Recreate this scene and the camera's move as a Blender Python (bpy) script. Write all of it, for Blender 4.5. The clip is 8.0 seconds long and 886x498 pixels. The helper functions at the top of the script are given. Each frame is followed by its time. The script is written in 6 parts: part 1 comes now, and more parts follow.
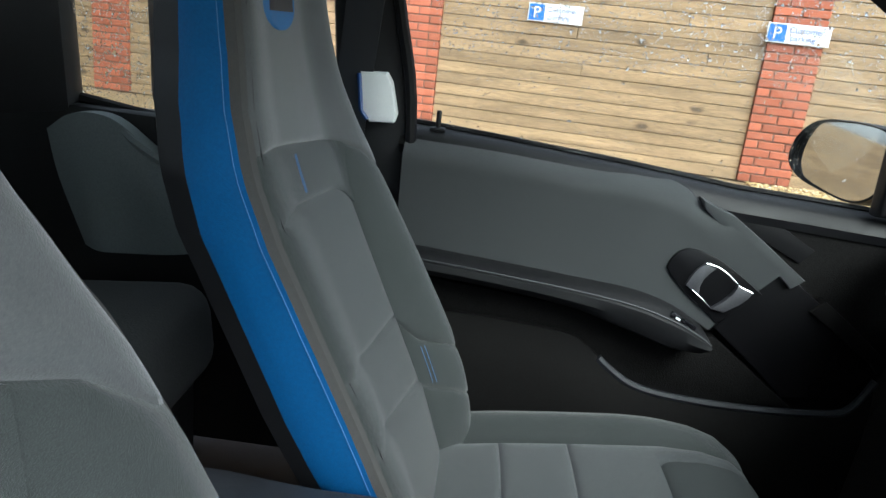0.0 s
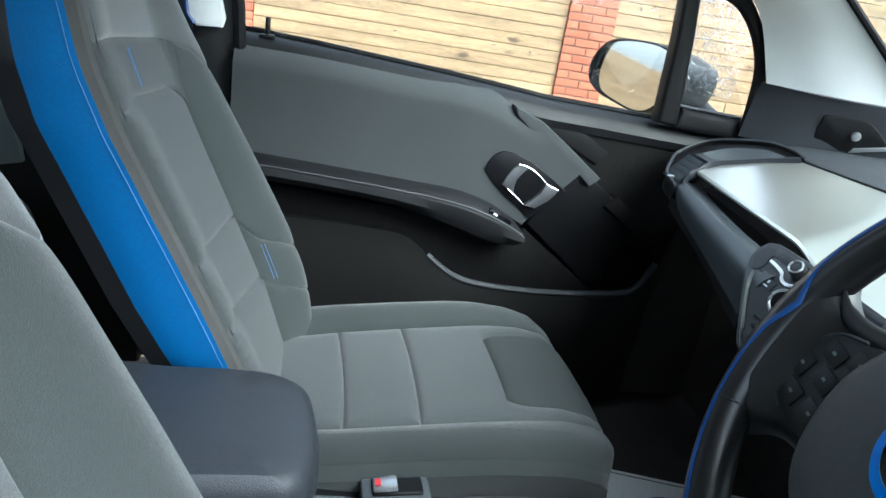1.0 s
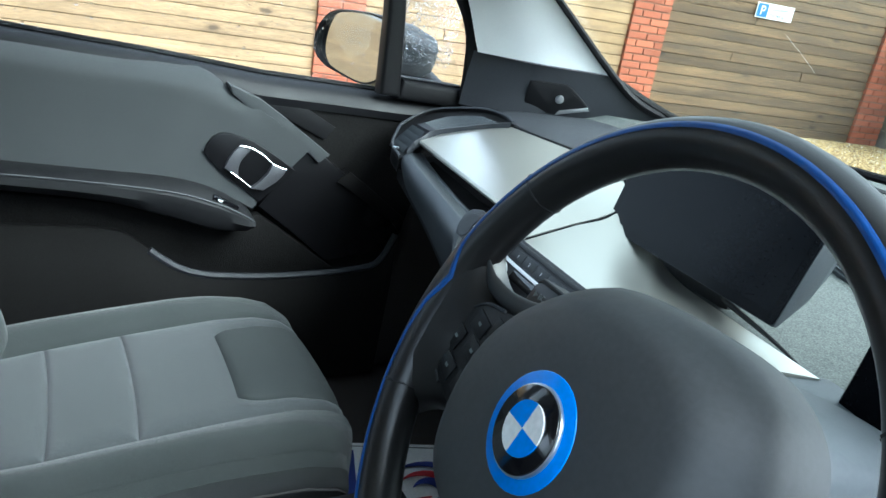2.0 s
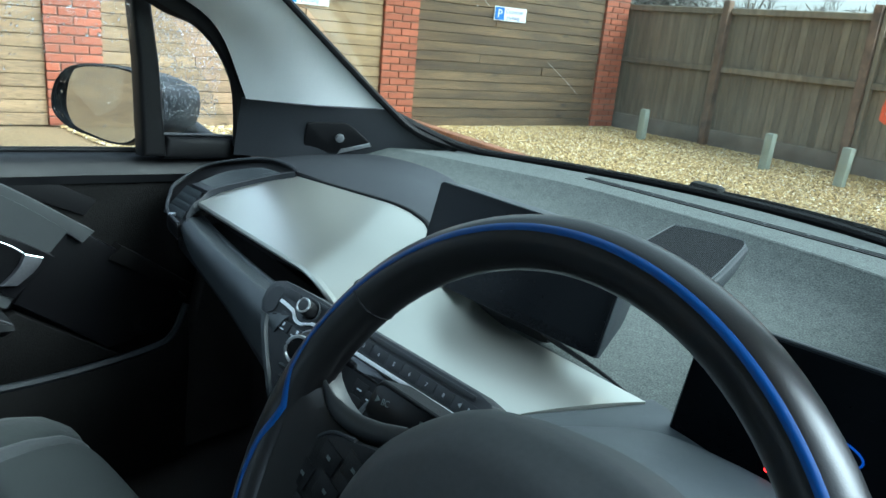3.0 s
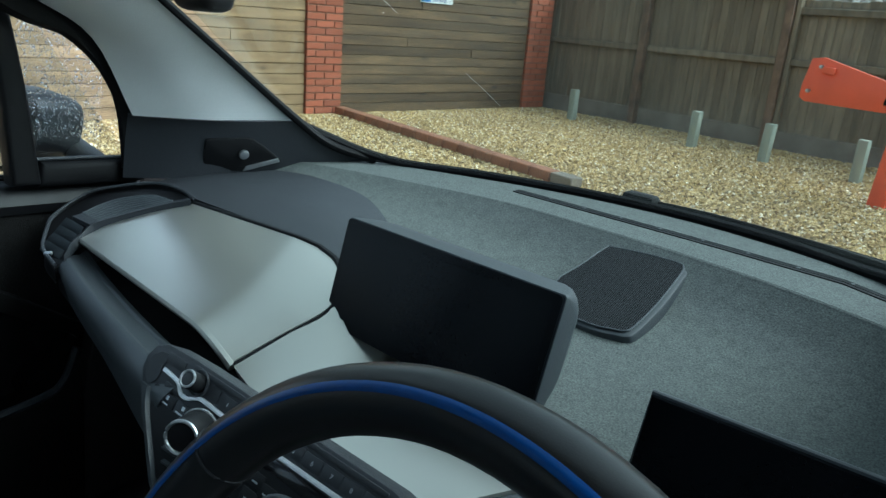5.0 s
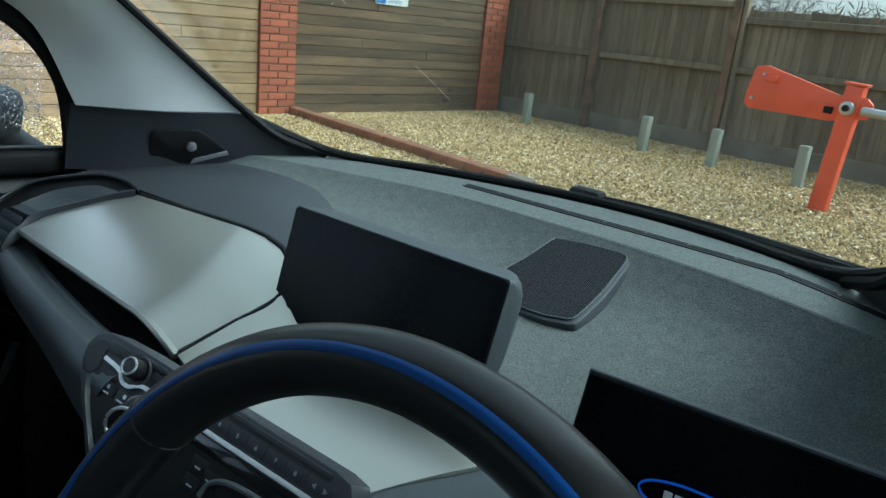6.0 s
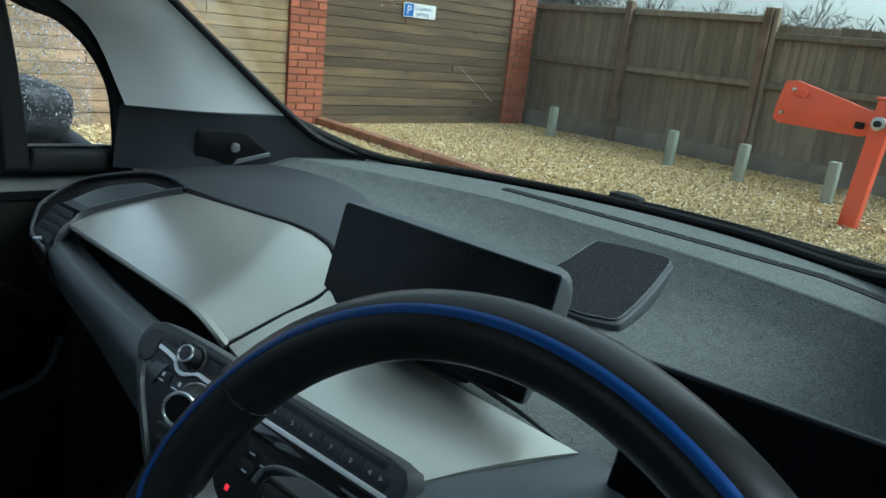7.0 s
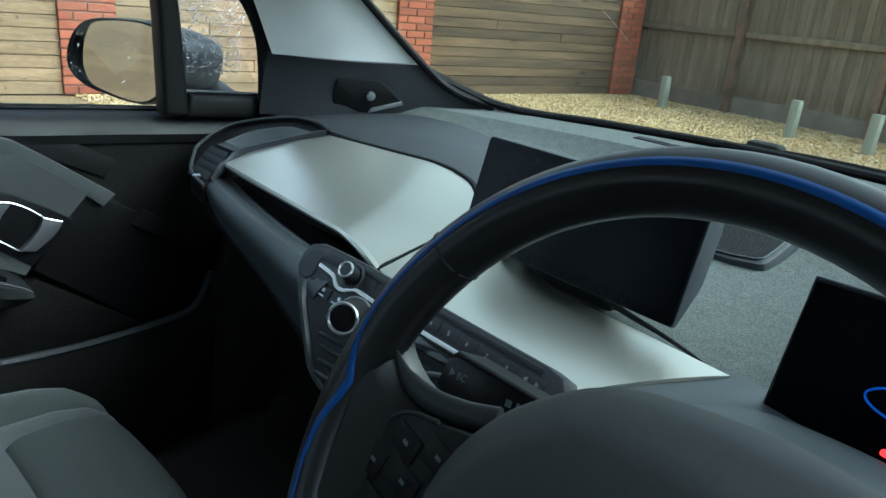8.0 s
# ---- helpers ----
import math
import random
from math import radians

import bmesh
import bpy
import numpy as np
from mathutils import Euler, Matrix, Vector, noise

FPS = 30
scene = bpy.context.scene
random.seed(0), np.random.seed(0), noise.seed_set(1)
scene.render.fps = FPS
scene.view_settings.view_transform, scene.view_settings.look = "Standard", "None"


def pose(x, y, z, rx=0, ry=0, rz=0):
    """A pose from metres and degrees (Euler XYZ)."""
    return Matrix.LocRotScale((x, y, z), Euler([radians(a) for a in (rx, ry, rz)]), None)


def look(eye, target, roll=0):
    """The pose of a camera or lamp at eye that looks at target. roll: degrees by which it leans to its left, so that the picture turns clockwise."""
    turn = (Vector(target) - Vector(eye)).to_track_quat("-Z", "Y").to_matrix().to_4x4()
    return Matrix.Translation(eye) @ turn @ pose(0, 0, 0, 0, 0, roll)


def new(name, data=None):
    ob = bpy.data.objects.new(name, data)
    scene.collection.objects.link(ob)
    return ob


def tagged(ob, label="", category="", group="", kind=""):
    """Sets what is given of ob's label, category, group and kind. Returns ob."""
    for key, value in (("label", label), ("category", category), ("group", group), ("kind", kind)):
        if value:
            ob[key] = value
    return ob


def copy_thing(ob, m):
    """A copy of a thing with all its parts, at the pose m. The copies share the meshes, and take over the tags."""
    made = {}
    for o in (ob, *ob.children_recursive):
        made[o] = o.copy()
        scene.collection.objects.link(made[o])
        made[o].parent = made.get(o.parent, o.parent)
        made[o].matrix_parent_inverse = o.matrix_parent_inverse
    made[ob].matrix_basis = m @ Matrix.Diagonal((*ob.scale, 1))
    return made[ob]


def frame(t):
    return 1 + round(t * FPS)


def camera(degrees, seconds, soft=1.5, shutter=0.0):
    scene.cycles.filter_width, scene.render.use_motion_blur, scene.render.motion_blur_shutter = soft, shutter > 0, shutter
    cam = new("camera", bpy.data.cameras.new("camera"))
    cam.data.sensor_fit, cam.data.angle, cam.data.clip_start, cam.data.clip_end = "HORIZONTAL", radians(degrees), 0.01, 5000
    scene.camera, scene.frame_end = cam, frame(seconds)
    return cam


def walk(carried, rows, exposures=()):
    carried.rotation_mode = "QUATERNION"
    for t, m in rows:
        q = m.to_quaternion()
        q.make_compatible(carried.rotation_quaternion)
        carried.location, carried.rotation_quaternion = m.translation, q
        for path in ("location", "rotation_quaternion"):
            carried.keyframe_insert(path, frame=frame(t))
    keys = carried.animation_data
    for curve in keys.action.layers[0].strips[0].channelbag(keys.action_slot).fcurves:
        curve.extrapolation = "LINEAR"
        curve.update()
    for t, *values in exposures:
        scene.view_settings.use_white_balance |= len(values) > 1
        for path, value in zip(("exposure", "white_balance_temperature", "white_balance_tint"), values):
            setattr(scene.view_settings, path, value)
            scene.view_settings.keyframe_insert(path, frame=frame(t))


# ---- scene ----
cam = camera(63.1, 8.0)
PATH = [
    (0, (0.524, 0.089, 1.166), (-1.386, 0.0, 0.579), 6.3),
    (0.5, (0.571, 0.081, 1.15), (-1.324, 0.088, 0.512), 7.3),
    (1, (0.618, 0.08, 1.139), (-1.214, 0.478, 0.441), 9.3),
    (1.5, (0.645, 0.154, 1.134), (-1.131, 0.695, 0.392), 8.8),
    (2, (0.613, 0.181, 1.156), (-1.014, 1.127, 0.477), 9.6),
    (2.2, (0.602, 0.173, 1.164), (-0.931, 1.274, 0.501), 8.8),
    (3.3, (0.525, 0.209, 1.211), (-0.729, 1.671, 0.673), 5.1),
    (3.5, (0.515, 0.222, 1.22), (-0.715, 1.711, 0.701), 5.2),
    (4, (0.48, 0.261, 1.242), (-0.709, 1.782, 0.716), 5.6),
    (4.5, (0.469, 0.283, 1.238), (-0.723, 1.778, 0.651), 5.1),
    (5, (0.483, 0.299, 1.237), (-0.673, 1.812, 0.624), 4.6),
    (5.2, (0.496, 0.306, 1.236), (-0.623, 1.848, 0.625), 4.9),
    (6.3, (0.498, 0.293, 1.219), (-0.561, 1.886, 0.635), 5.9),
    (6.5, (0.496, 0.292, 1.216), (-0.57, 1.884, 0.643), 6.1),
    (7, (0.483, 0.269, 1.207), (-0.632, 1.83, 0.642), 6.2),
    (7.5, (0.472, 0.227, 1.177), (-0.761, 1.679, 0.566), 5.7),
    (8, (0.472, 0.211, 1.162), (-0.828, 1.582, 0.506), 5.2),
]
walk(cam, [(t, look(eye, target, roll)) for t, eye, target, roll in PATH], exposures=[(0, 1.54, 5690, 6), (0.6, 1.87, 5570, 5), (1.0, 2.28, 5420, 4), (1.6, 2.3, 5320, 3), (2.2, 2.2, 5280, 2), (3.3, 1.5, 5020, -5), (3.6, 1.42, 5020, -5), (4.5, 0.95, 5050, -4), (7.0, 0.95, 5150, -3), (7.5, 1.0, 5100, -4), (8, 1.34, 5150, -4)])

# ---------------------------------------------------------------- light
world = bpy.data.worlds.new("overcast_sky")
scene.world = world
world.use_nodes = True
wn, wl = world.node_tree.nodes, world.node_tree.links
sky = wn.new("ShaderNodeTexSky")
sky.sky_type, sky.sun_disc = "NISHITA", False
sky.sun_elevation, sky.sun_rotation = radians(45), radians(49)
sky.air_density, sky.dust_density = 1.0, 4.0
sat = wn.new("ShaderNodeHueSaturation")
sat.inputs["Saturation"].default_value = 0.28
wl.new(sky.outputs[0], sat.inputs["Color"])
wl.new(sat.outputs[0], wn["Background"].inputs["Color"])
wn["Background"].inputs["Strength"].default_value = 0.15
sun = new("sun", bpy.data.lights.new("sun", "SUN"))
sun.data.energy, sun.data.angle, sun.data.color = 1.5, radians(50), (1.0, 0.96, 0.9)
sun.matrix_world = look((2.9, 2.5, 3.8), (0, 0, 0))


# ---------------------------------------------------------------- materials
def mat(name, col, rough=0.6, metal=0.0, var=0.15, vscale=8.0, grain=0.1, gscale=300.0, bump=0.0, bscale=300.0,
        rvar=0.1, spec=0.5, stretch=(1, 1, 1), sheen=0.0, coat=0.0, rand=0.0, island=False):
    m = bpy.data.materials.new(name)
    m.use_nodes = True
    n, l = m.node_tree.nodes, m.node_tree.links
    b = n["Principled BSDF"]
    b.inputs["Roughness"].default_value = rough
    b.inputs["Metallic"].default_value = metal
    b.inputs["Specular IOR Level"].default_value = spec
    b.inputs["Sheen Weight"].default_value = sheen
    b.inputs["Coat Weight"].default_value = coat
    tc = n.new("ShaderNodeTexCoord")
    mp = n.new("ShaderNodeMapping")
    mp.inputs["Scale"].default_value = stretch
    l.new(tc.outputs["Object"], mp.inputs["Vector"])

    def tex(scale, detail=3):
        t = n.new("ShaderNodeTexNoise")
        t.inputs["Scale"].default_value, t.inputs["Detail"].default_value = scale, detail
        l.new(mp.outputs[0], t.inputs["Vector"])
        return t

    big, fine = tex(vscale), tex(gscale, 2)

    def span(src, lo, hi):
        r = n.new("ShaderNodeMapRange")
        r.inputs["From Min"].default_value, r.inputs["From Max"].default_value = 0.25, 0.75
        r.inputs["To Min"].default_value, r.inputs["To Max"].default_value = lo, hi
        l.new(src, r.inputs["Value"])
        return r.outputs[0]

    def times(a, c):
        t = n.new("ShaderNodeMath")
        t.operation = "MULTIPLY"
        l.new(a, t.inputs[0])
        l.new(c, t.inputs[1])
        return t.outputs[0]

    k = times(span(big.outputs["Fac"], 1 - var, 1 + var), span(fine.outputs["Fac"], 1 - grain, 1 + grain))
    if rand:
        if island:
            g = n.new("ShaderNodeNewGeometry").outputs["Random Per Island"]
        else:
            g = n.new("ShaderNodeObjectInfo").outputs["Random"]
        r = n.new("ShaderNodeMapRange")
        r.inputs["To Min"].default_value, r.inputs["To Max"].default_value = 1 - rand, 1 + rand
        l.new(g, r.inputs["Value"])
        k = times(k, r.outputs[0])
    mul = n.new("ShaderNodeVectorMath")
    mul.operation = "SCALE"
    mul.inputs[0].default_value = col[:3]
    l.new(k, mul.inputs["Scale"])
    l.new(mul.outputs[0], b.inputs["Base Color"])
    l.new(span(big.outputs["Fac"], max(rough - rvar, 0.02), min(rough + rvar, 1)), b.inputs["Roughness"])
    if bump:
        bt = tex(bscale, 3)
        bp = n.new("ShaderNodeBump")
        bp.inputs["Strength"].default_value, bp.inputs["Distance"].default_value = bump, 0.002
        l.new(bt.outputs["Fac"], bp.inputs["Height"])
        l.new(bp.outputs[0], b.inputs["Normal"])
    return m


def waves(m, scale, direction, strength, dist=0.001, distortion=0.0):
    """Fine ribs laid over a material as relief."""
    n, l = m.node_tree.nodes, m.node_tree.links
    tc = n.new("ShaderNodeTexCoord")
    w = n.new("ShaderNodeTexWave")
    w.bands_direction = direction
    w.inputs["Scale"].default_value, w.inputs["Distortion"].default_value = scale, distortion
    l.new(tc.outputs["Object"], w.inputs["Vector"])
    bp = n.new("ShaderNodeBump")
    bp.inputs["Strength"].default_value, bp.inputs["Distance"].default_value = strength, dist
    l.new(w.outputs["Fac"], bp.inputs["Height"])
    l.new(bp.outputs[0], n["Principled BSDF"].inputs["Normal"])
    return m


def glow(name, col, strength):
    m = mat(name, col)
    b = m.node_tree.nodes["Principled BSDF"]
    b.inputs["Emission Color"].default_value = (*col, 1)
    b.inputs["Emission Strength"].default_value = strength
    return m


def pane(name, tint, gloss=0.02):
    m = bpy.data.materials.new(name)
    m.use_nodes = True
    n, l = m.node_tree.nodes, m.node_tree.links
    n.remove(n["Principled BSDF"])
    tr, gl, mix, fr, pw, ad = (n.new("ShaderNode" + s) for s in ("BsdfTransparent", "BsdfGlossy", "MixShader", "LayerWeight", "Math", "Math"))
    tr.inputs[0].default_value = (*tint, 1)
    gl.inputs["Roughness"].default_value = gloss
    pw.operation, ad.operation = "POWER", "MULTIPLY_ADD"
    pw.inputs[1].default_value = 5.0
    ad.inputs[1].default_value, ad.inputs[2].default_value = 0.6, 0.025
    l.new(fr.outputs["Facing"], pw.inputs[0])
    l.new(pw.outputs[0], ad.inputs[0])
    l.new(ad.outputs[0], mix.inputs[0])
    l.new(tr.outputs[0], mix.inputs[1])
    l.new(gl.outputs[0], mix.inputs[2])
    l.new(mix.outputs[0], n["Material Output"].inputs["Surface"])
    return m


CLOTH = mat("grey_seat_cloth", (0.0295, 0.0357, 0.0338), 0.9, var=0.06, vscale=9, grain=0.22, gscale=900, bump=0.5, bscale=1200, sheen=0.25)
SEATCENTRE = mat("mottled_seat_cloth", (0.056, 0.062, 0.063), 0.92, var=0.12, vscale=45, grain=0.25, gscale=500, bump=0.35, bscale=900, sheen=0.25)
INSERTCLOTH = mat("darker_seat_cloth", (0.04, 0.046, 0.0445), 0.9, grain=0.2, gscale=900, bump=0.4, bscale=1200)
SUEDE = mat("light_grey_suede", (0.078, 0.082, 0.083), 0.95, var=0.14, vscale=22, grain=0.12, gscale=500, bump=0.25, bscale=900, sheen=0.4)
PADCLOTH = mat("door_cloth", (0.034, 0.038, 0.0385), 0.92, var=0.05, vscale=7, grain=0.12, gscale=1000, bump=0.3, bscale=1300, sheen=0.1)
EDGE = mat("taupe_edge_cloth", (0.072, 0.07, 0.066), 0.9, grain=0.2, gscale=1200, bump=0.4, bscale=1500)
BLUEWEB = waves(mat("blue_ribbed_webbing", (0.005, 0.13, 0.37), 0.65, var=0.08, grain=0.1), 420, "Z", 0.3, 0.0006)
BLUETHREAD = mat("blue_thread", (0.1, 0.22, 0.45), 0.7)
SHELL = mat("black_shell_plastic", (0.012, 0.012, 0.013), 0.5, bump=0.1, bscale=700)
BLACK = mat("matt_black_plastic", (0.0075, 0.0078, 0.0083), 0.5, var=0.2, bump=0.15, bscale=900, spec=0.3)
HUB = mat("hub_soft_plastic", (0.041, 0.044, 0.045), 0.58, var=0.05, bump=0.04, bscale=1800, rvar=0.03)
DARK = mat("dark_grey_soft_plastic", (0.027, 0.03, 0.034), 0.5, var=0.1, bump=0.25, bscale=1400, rvar=0.06)
GREYPL = mat("slate_grey_plastic", (0.07, 0.08, 0.086), 0.5, var=0.06, bump=0.15, bscale=1400, rvar=0.05)
REARGREY = mat("pale_slate_rear_moulding", (0.15, 0.178, 0.178), 0.6, var=0.06, bump=0.15, bscale=1200)
FELT = mat("speckled_fibre_felt", (0.106, 0.117, 0.111), 0.97, var=0.13, vscale=70, grain=0.46, gscale=520, bump=0.3, bscale=420, spec=0.15)
DARKFELT = mat("dark_door_fibre", (0.0078, 0.0075, 0.0072), 0.95, var=0.25, vscale=30, grain=0.5, gscale=350, bump=0.6, bscale=420, spec=0.1)
SATIN = mat("satin_champagne_lid", (0.69, 0.685, 0.61), 0.33, metal=0.95, var=0.01, vscale=3, grain=0.01, gscale=900, rvar=0.0, stretch=(1, 1, 1))
LEATHER = mat("black_leather", (0.0085, 0.0083, 0.0083), 0.32, var=0.1, vscale=30, bump=0.04, bscale=1300, rvar=0.04, spec=0.6)
BLUEPL = mat("blue_trim_plastic", (0.003, 0.05, 0.215), 0.4, var=0.05)
BADGEBLUE = mat("bright_blue_ring", (0.008, 0.23, 0.85), 0.4, var=0.03)
SPOKETRIM = mat("dark_satin_spoke_trim", (0.03, 0.032, 0.032), 0.38, metal=0.0, var=0.05, rvar=0.05)
CHROME = mat("bright_chrome", (0.75, 0.76, 0.78), 0.12, metal=1.0, var=0.03, rvar=0.03)
HANDLEGREY = mat("dark_satin_handle", (0.12, 0.122, 0.128), 0.4, metal=0.6, var=0.04, rvar=0.04)
SILVER = mat("satin_silver", (0.55, 0.57, 0.58), 0.3, metal=0.9, var=0.04, rvar=0.05)
DOORBLACK = mat("smooth_black_door_trim", (0.006, 0.006, 0.0065), 0.3, spec=0.2, var=0.1, rvar=0.05)
GLOSSBLACK = mat("piano_black", (0.006, 0.006, 0.007), 0.12, coat=0.5, var=0.1, rvar=0.03)
SCREEN = mat("dark_screen_glass", (0.0025, 0.003, 0.004), 0.2, var=0.1, rvar=0.0, spec=0.1)
WHITE = mat("white_print", (0.75, 0.76, 0.75), 0.6, var=0.04)
PAPER = mat("white_paper", (0.84, 0.85, 0.84), 0.8, var=0.05, bump=0.2, bscale=60)
PRINTRED = mat("red_print", (0.55, 0.03, 0.04), 0.7, var=0.05)
PRINTBLUE = mat("navy_print", (0.02, 0.04, 0.25), 0.7, var=0.05)
PILLARTRIM = mat("pale_grey_pillar_trim", (0.84, 0.865, 0.845), 0.7, var=0.03, grain=0.06, gscale=900, bump=0.2, bscale=1100)
HEADLINER = mat("pale_headliner", (0.45, 0.46, 0.45), 0.95, grain=0.1, gscale=700, bump=0.3)
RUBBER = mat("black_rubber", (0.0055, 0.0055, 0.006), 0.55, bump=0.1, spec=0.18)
LINING = mat("dark_brown_black_lining", (0.0075, 0.0071, 0.0068), 0.8, var=0.15, vscale=20, grain=0.25, gscale=500, bump=0.3, bscale=700, spec=0.12)
HOUSING = mat("dark_slate_housing", (0.036, 0.0425, 0.0465), 0.45, var=0.05, bump=0.1, bscale=1400, rvar=0.04)
PALELINE = mat("pale_grey_line", (0.4, 0.4, 0.38), 0.6)
CARPET = mat("black_carpet", (0.06, 0.054, 0.051), 1.0, grain=0.5, gscale=500, bump=0.8, bscale=600, spec=0.1)
BODY = mat("grey_car_paint", (0.009, 0.01, 0.0115), 0.38, spec=0.3, var=0.05)
MIRROR = mat("mirror_silvering", (0.56, 0.57, 0.57), 0.04, metal=1.0, var=0.02, rvar=0.01)
GLASS = pane("clear_glass", (0.93, 0.95, 0.94))
DARKGLASS = pane("dark_tinted_glass", (0.72, 0.74, 0.72))
SCREENGLASS = pane("tinted_windscreen_glass", (0.86, 0.88, 0.83))
MESHGREY = waves(mat("speaker_mesh", (0.04, 0.042, 0.045), 0.7, grain=0.3, gscale=1500, spec=0.08), 150, "X", 0.3)


def holes(m, scale):
    """Small dark holes in rows, as in a punched or woven cover."""
    n, l = m.node_tree.nodes, m.node_tree.links
    tc, v, r, mul = n.new("ShaderNodeTexCoord"), n.new("ShaderNodeTexVoronoi"), n.new("ShaderNodeMapRange"), n.new("ShaderNodeVectorMath")
    v.voronoi_dimensions = "2D"
    v.inputs["Scale"].default_value, v.inputs["Randomness"].default_value = scale, 0.0
    r.inputs["From Min"].default_value, r.inputs["From Max"].default_value = 0.38, 0.46
    r.inputs["To Min"].default_value, r.inputs["To Max"].default_value = 0.06, 1.1
    mul.operation = "SCALE"
    b = n["Principled BSDF"].inputs["Base Color"]
    l.new(tc.outputs["Object"], v.inputs["Vector"])
    l.new(v.outputs["Distance"], r.inputs["Value"])
    l.new(b.links[0].from_socket, mul.inputs[0])
    l.new(r.outputs[0], mul.inputs["Scale"])
    l.new(mul.outputs[0], b)


holes(MESHGREY, 400)
BRICK = mat("red_brick", (0.36, 0.11, 0.056), 0.85, var=0.18, vscale=14, grain=0.2, gscale=120, bump=0.7, bscale=180, rand=0.22)
MORTAR = mat("mortar", (0.22, 0.135, 0.098), 0.95, var=0.2, grain=0.3, gscale=200, bump=0.6)
BOARD = mat("weathered_pine_board", (0.3, 0.207, 0.11), 0.8, var=0.34, vscale=2.2, grain=0.32, gscale=26, bump=0.5, bscale=40, stretch=(0.6, 6, 6), rand=0.15)


def shifted(m, spread=40.0):
    """Gives every piece its own stretch of the grain."""
    n, l = m.node_tree.nodes, m.node_tree.links
    oi, ad, mu = n.new("ShaderNodeObjectInfo"), n.new("ShaderNodeVectorMath"), n.new("ShaderNodeVectorMath")
    mu.operation, ad.operation = "SCALE", "ADD"
    mu.inputs[0].default_value = (1.0, 0.37, 0.61)
    k = n.new("ShaderNodeMath")
    k.operation = "MULTIPLY"
    k.inputs[1].default_value = spread
    l.new(oi.outputs["Random"], k.inputs[0])
    l.new(k.outputs[0], mu.inputs["Scale"])
    l.new(n["Texture Coordinate"].outputs["Object"], ad.inputs[0])
    l.new(mu.outputs[0], ad.inputs[1])
    l.new(ad.outputs[0], n["Mapping"].inputs["Vector"])
    return ad.outputs[0]


def knots(m):
    """Dark knots and streaks in sawn boards."""
    n, l = m.node_tree.nodes, m.node_tree.links
    src = shifted(m)
    mp, vo, no, mx = n.new("ShaderNodeMapping"), n.new("ShaderNodeTexVoronoi"), n.new("ShaderNodeTexNoise"), n.new("ShaderNodeMix")
    mp.inputs["Scale"].default_value = (2.2, 4.5, 4.5)
    no.inputs["Scale"].default_value = 18.0
    l.new(src, mp.inputs["Vector"])
    l.new(src, no.inputs["Vector"])
    mx.data_type = "VECTOR"
    mx.inputs["Factor"].default_value = 0.12
    l.new(mp.outputs[0], mx.inputs["A"])
    l.new(no.outputs["Color"], mx.inputs["B"])
    l.new(mx.outputs["Result"], vo.inputs["Vector"])
    vo.inputs["Scale"].default_value = 1.0
    r = n.new("ShaderNodeMapRange")
    r.inputs["From Min"].default_value, r.inputs["From Max"].default_value = 0.05, 0.15
    r.inputs["To Min"].default_value, r.inputs["To Max"].default_value = 0.28, 1.0
    l.new(vo.outputs["Distance"], r.inputs["Value"])
    b = n["Principled BSDF"]
    old = b.inputs["Base Color"].links[0].from_socket
    mul = n.new("ShaderNodeVectorMath")
    mul.operation = "SCALE"
    l.new(old, mul.inputs[0])
    l.new(r.outputs[0], mul.inputs["Scale"])
    l.new(mul.outputs[0], b.inputs["Base Color"])


knots(BOARD)
# darker than BOARD: the windscreen's dimming is partly put into this colour
DIMBOARD = mat("dimmed_weathered_board", (0.118, 0.079, 0.042), 0.85, var=0.5, vscale=2.0, grain=0.34, gscale=26, bump=0.5, bscale=40, stretch=(0.6, 6, 6), rand=0.22)
knots(DIMBOARD)
FENCEWOOD = mat("dull_brown_fence_board", (0.212, 0.174, 0.123), 0.9, var=0.3, vscale=3, grain=0.25, gscale=40, bump=0.5, bscale=50, stretch=(5, 5, 0.6), rand=0.18)
shifted(FENCEWOOD)
FENCEPOST = mat("rusty_brown_post", (0.18, 0.122, 0.085), 0.9, var=0.45, vscale=7, grain=0.3, gscale=60, bump=0.5, bscale=60, rand=0.2)
CONCRETE = mat("gravel_board_concrete", (0.22, 0.19, 0.155), 0.95, var=0.25, vscale=4, grain=0.2, gscale=120, bump=0.5)
GREENPOST = mat("green_tinged_post", (0.35, 0.39, 0.33), 0.85, var=0.18, vscale=6, grain=0.15, gscale=80, bump=0.4, stretch=(2, 2, 0.5))
ORANGE = mat("orange_paint", (0.78, 0.115, 0.045), 0.5, var=0.12, vscale=8, grain=0.08, gscale=90)
GALV = mat("galvanised_steel", (0.5, 0.52, 0.53), 0.4, metal=0.9, var=0.15)
KERBRED = mat("red_stained_edging", (0.25, 0.112, 0.062), 0.85, var=0.25, vscale=6, grain=0.25, gscale=80, bump=0.5, rand=0.15)
GRAVELBASE = mat("gravel_bed", (0.25, 0.175, 0.085), 0.95, var=0.2, vscale=1.2, grain=0.5, gscale=45, bump=1.0, bscale=45)
STONE = mat("golden_gravel", (1.0, 1.0, 1.0), 0.8, var=0.12, vscale=1.0, grain=0.15, gscale=150, rand=0.3, island=True)


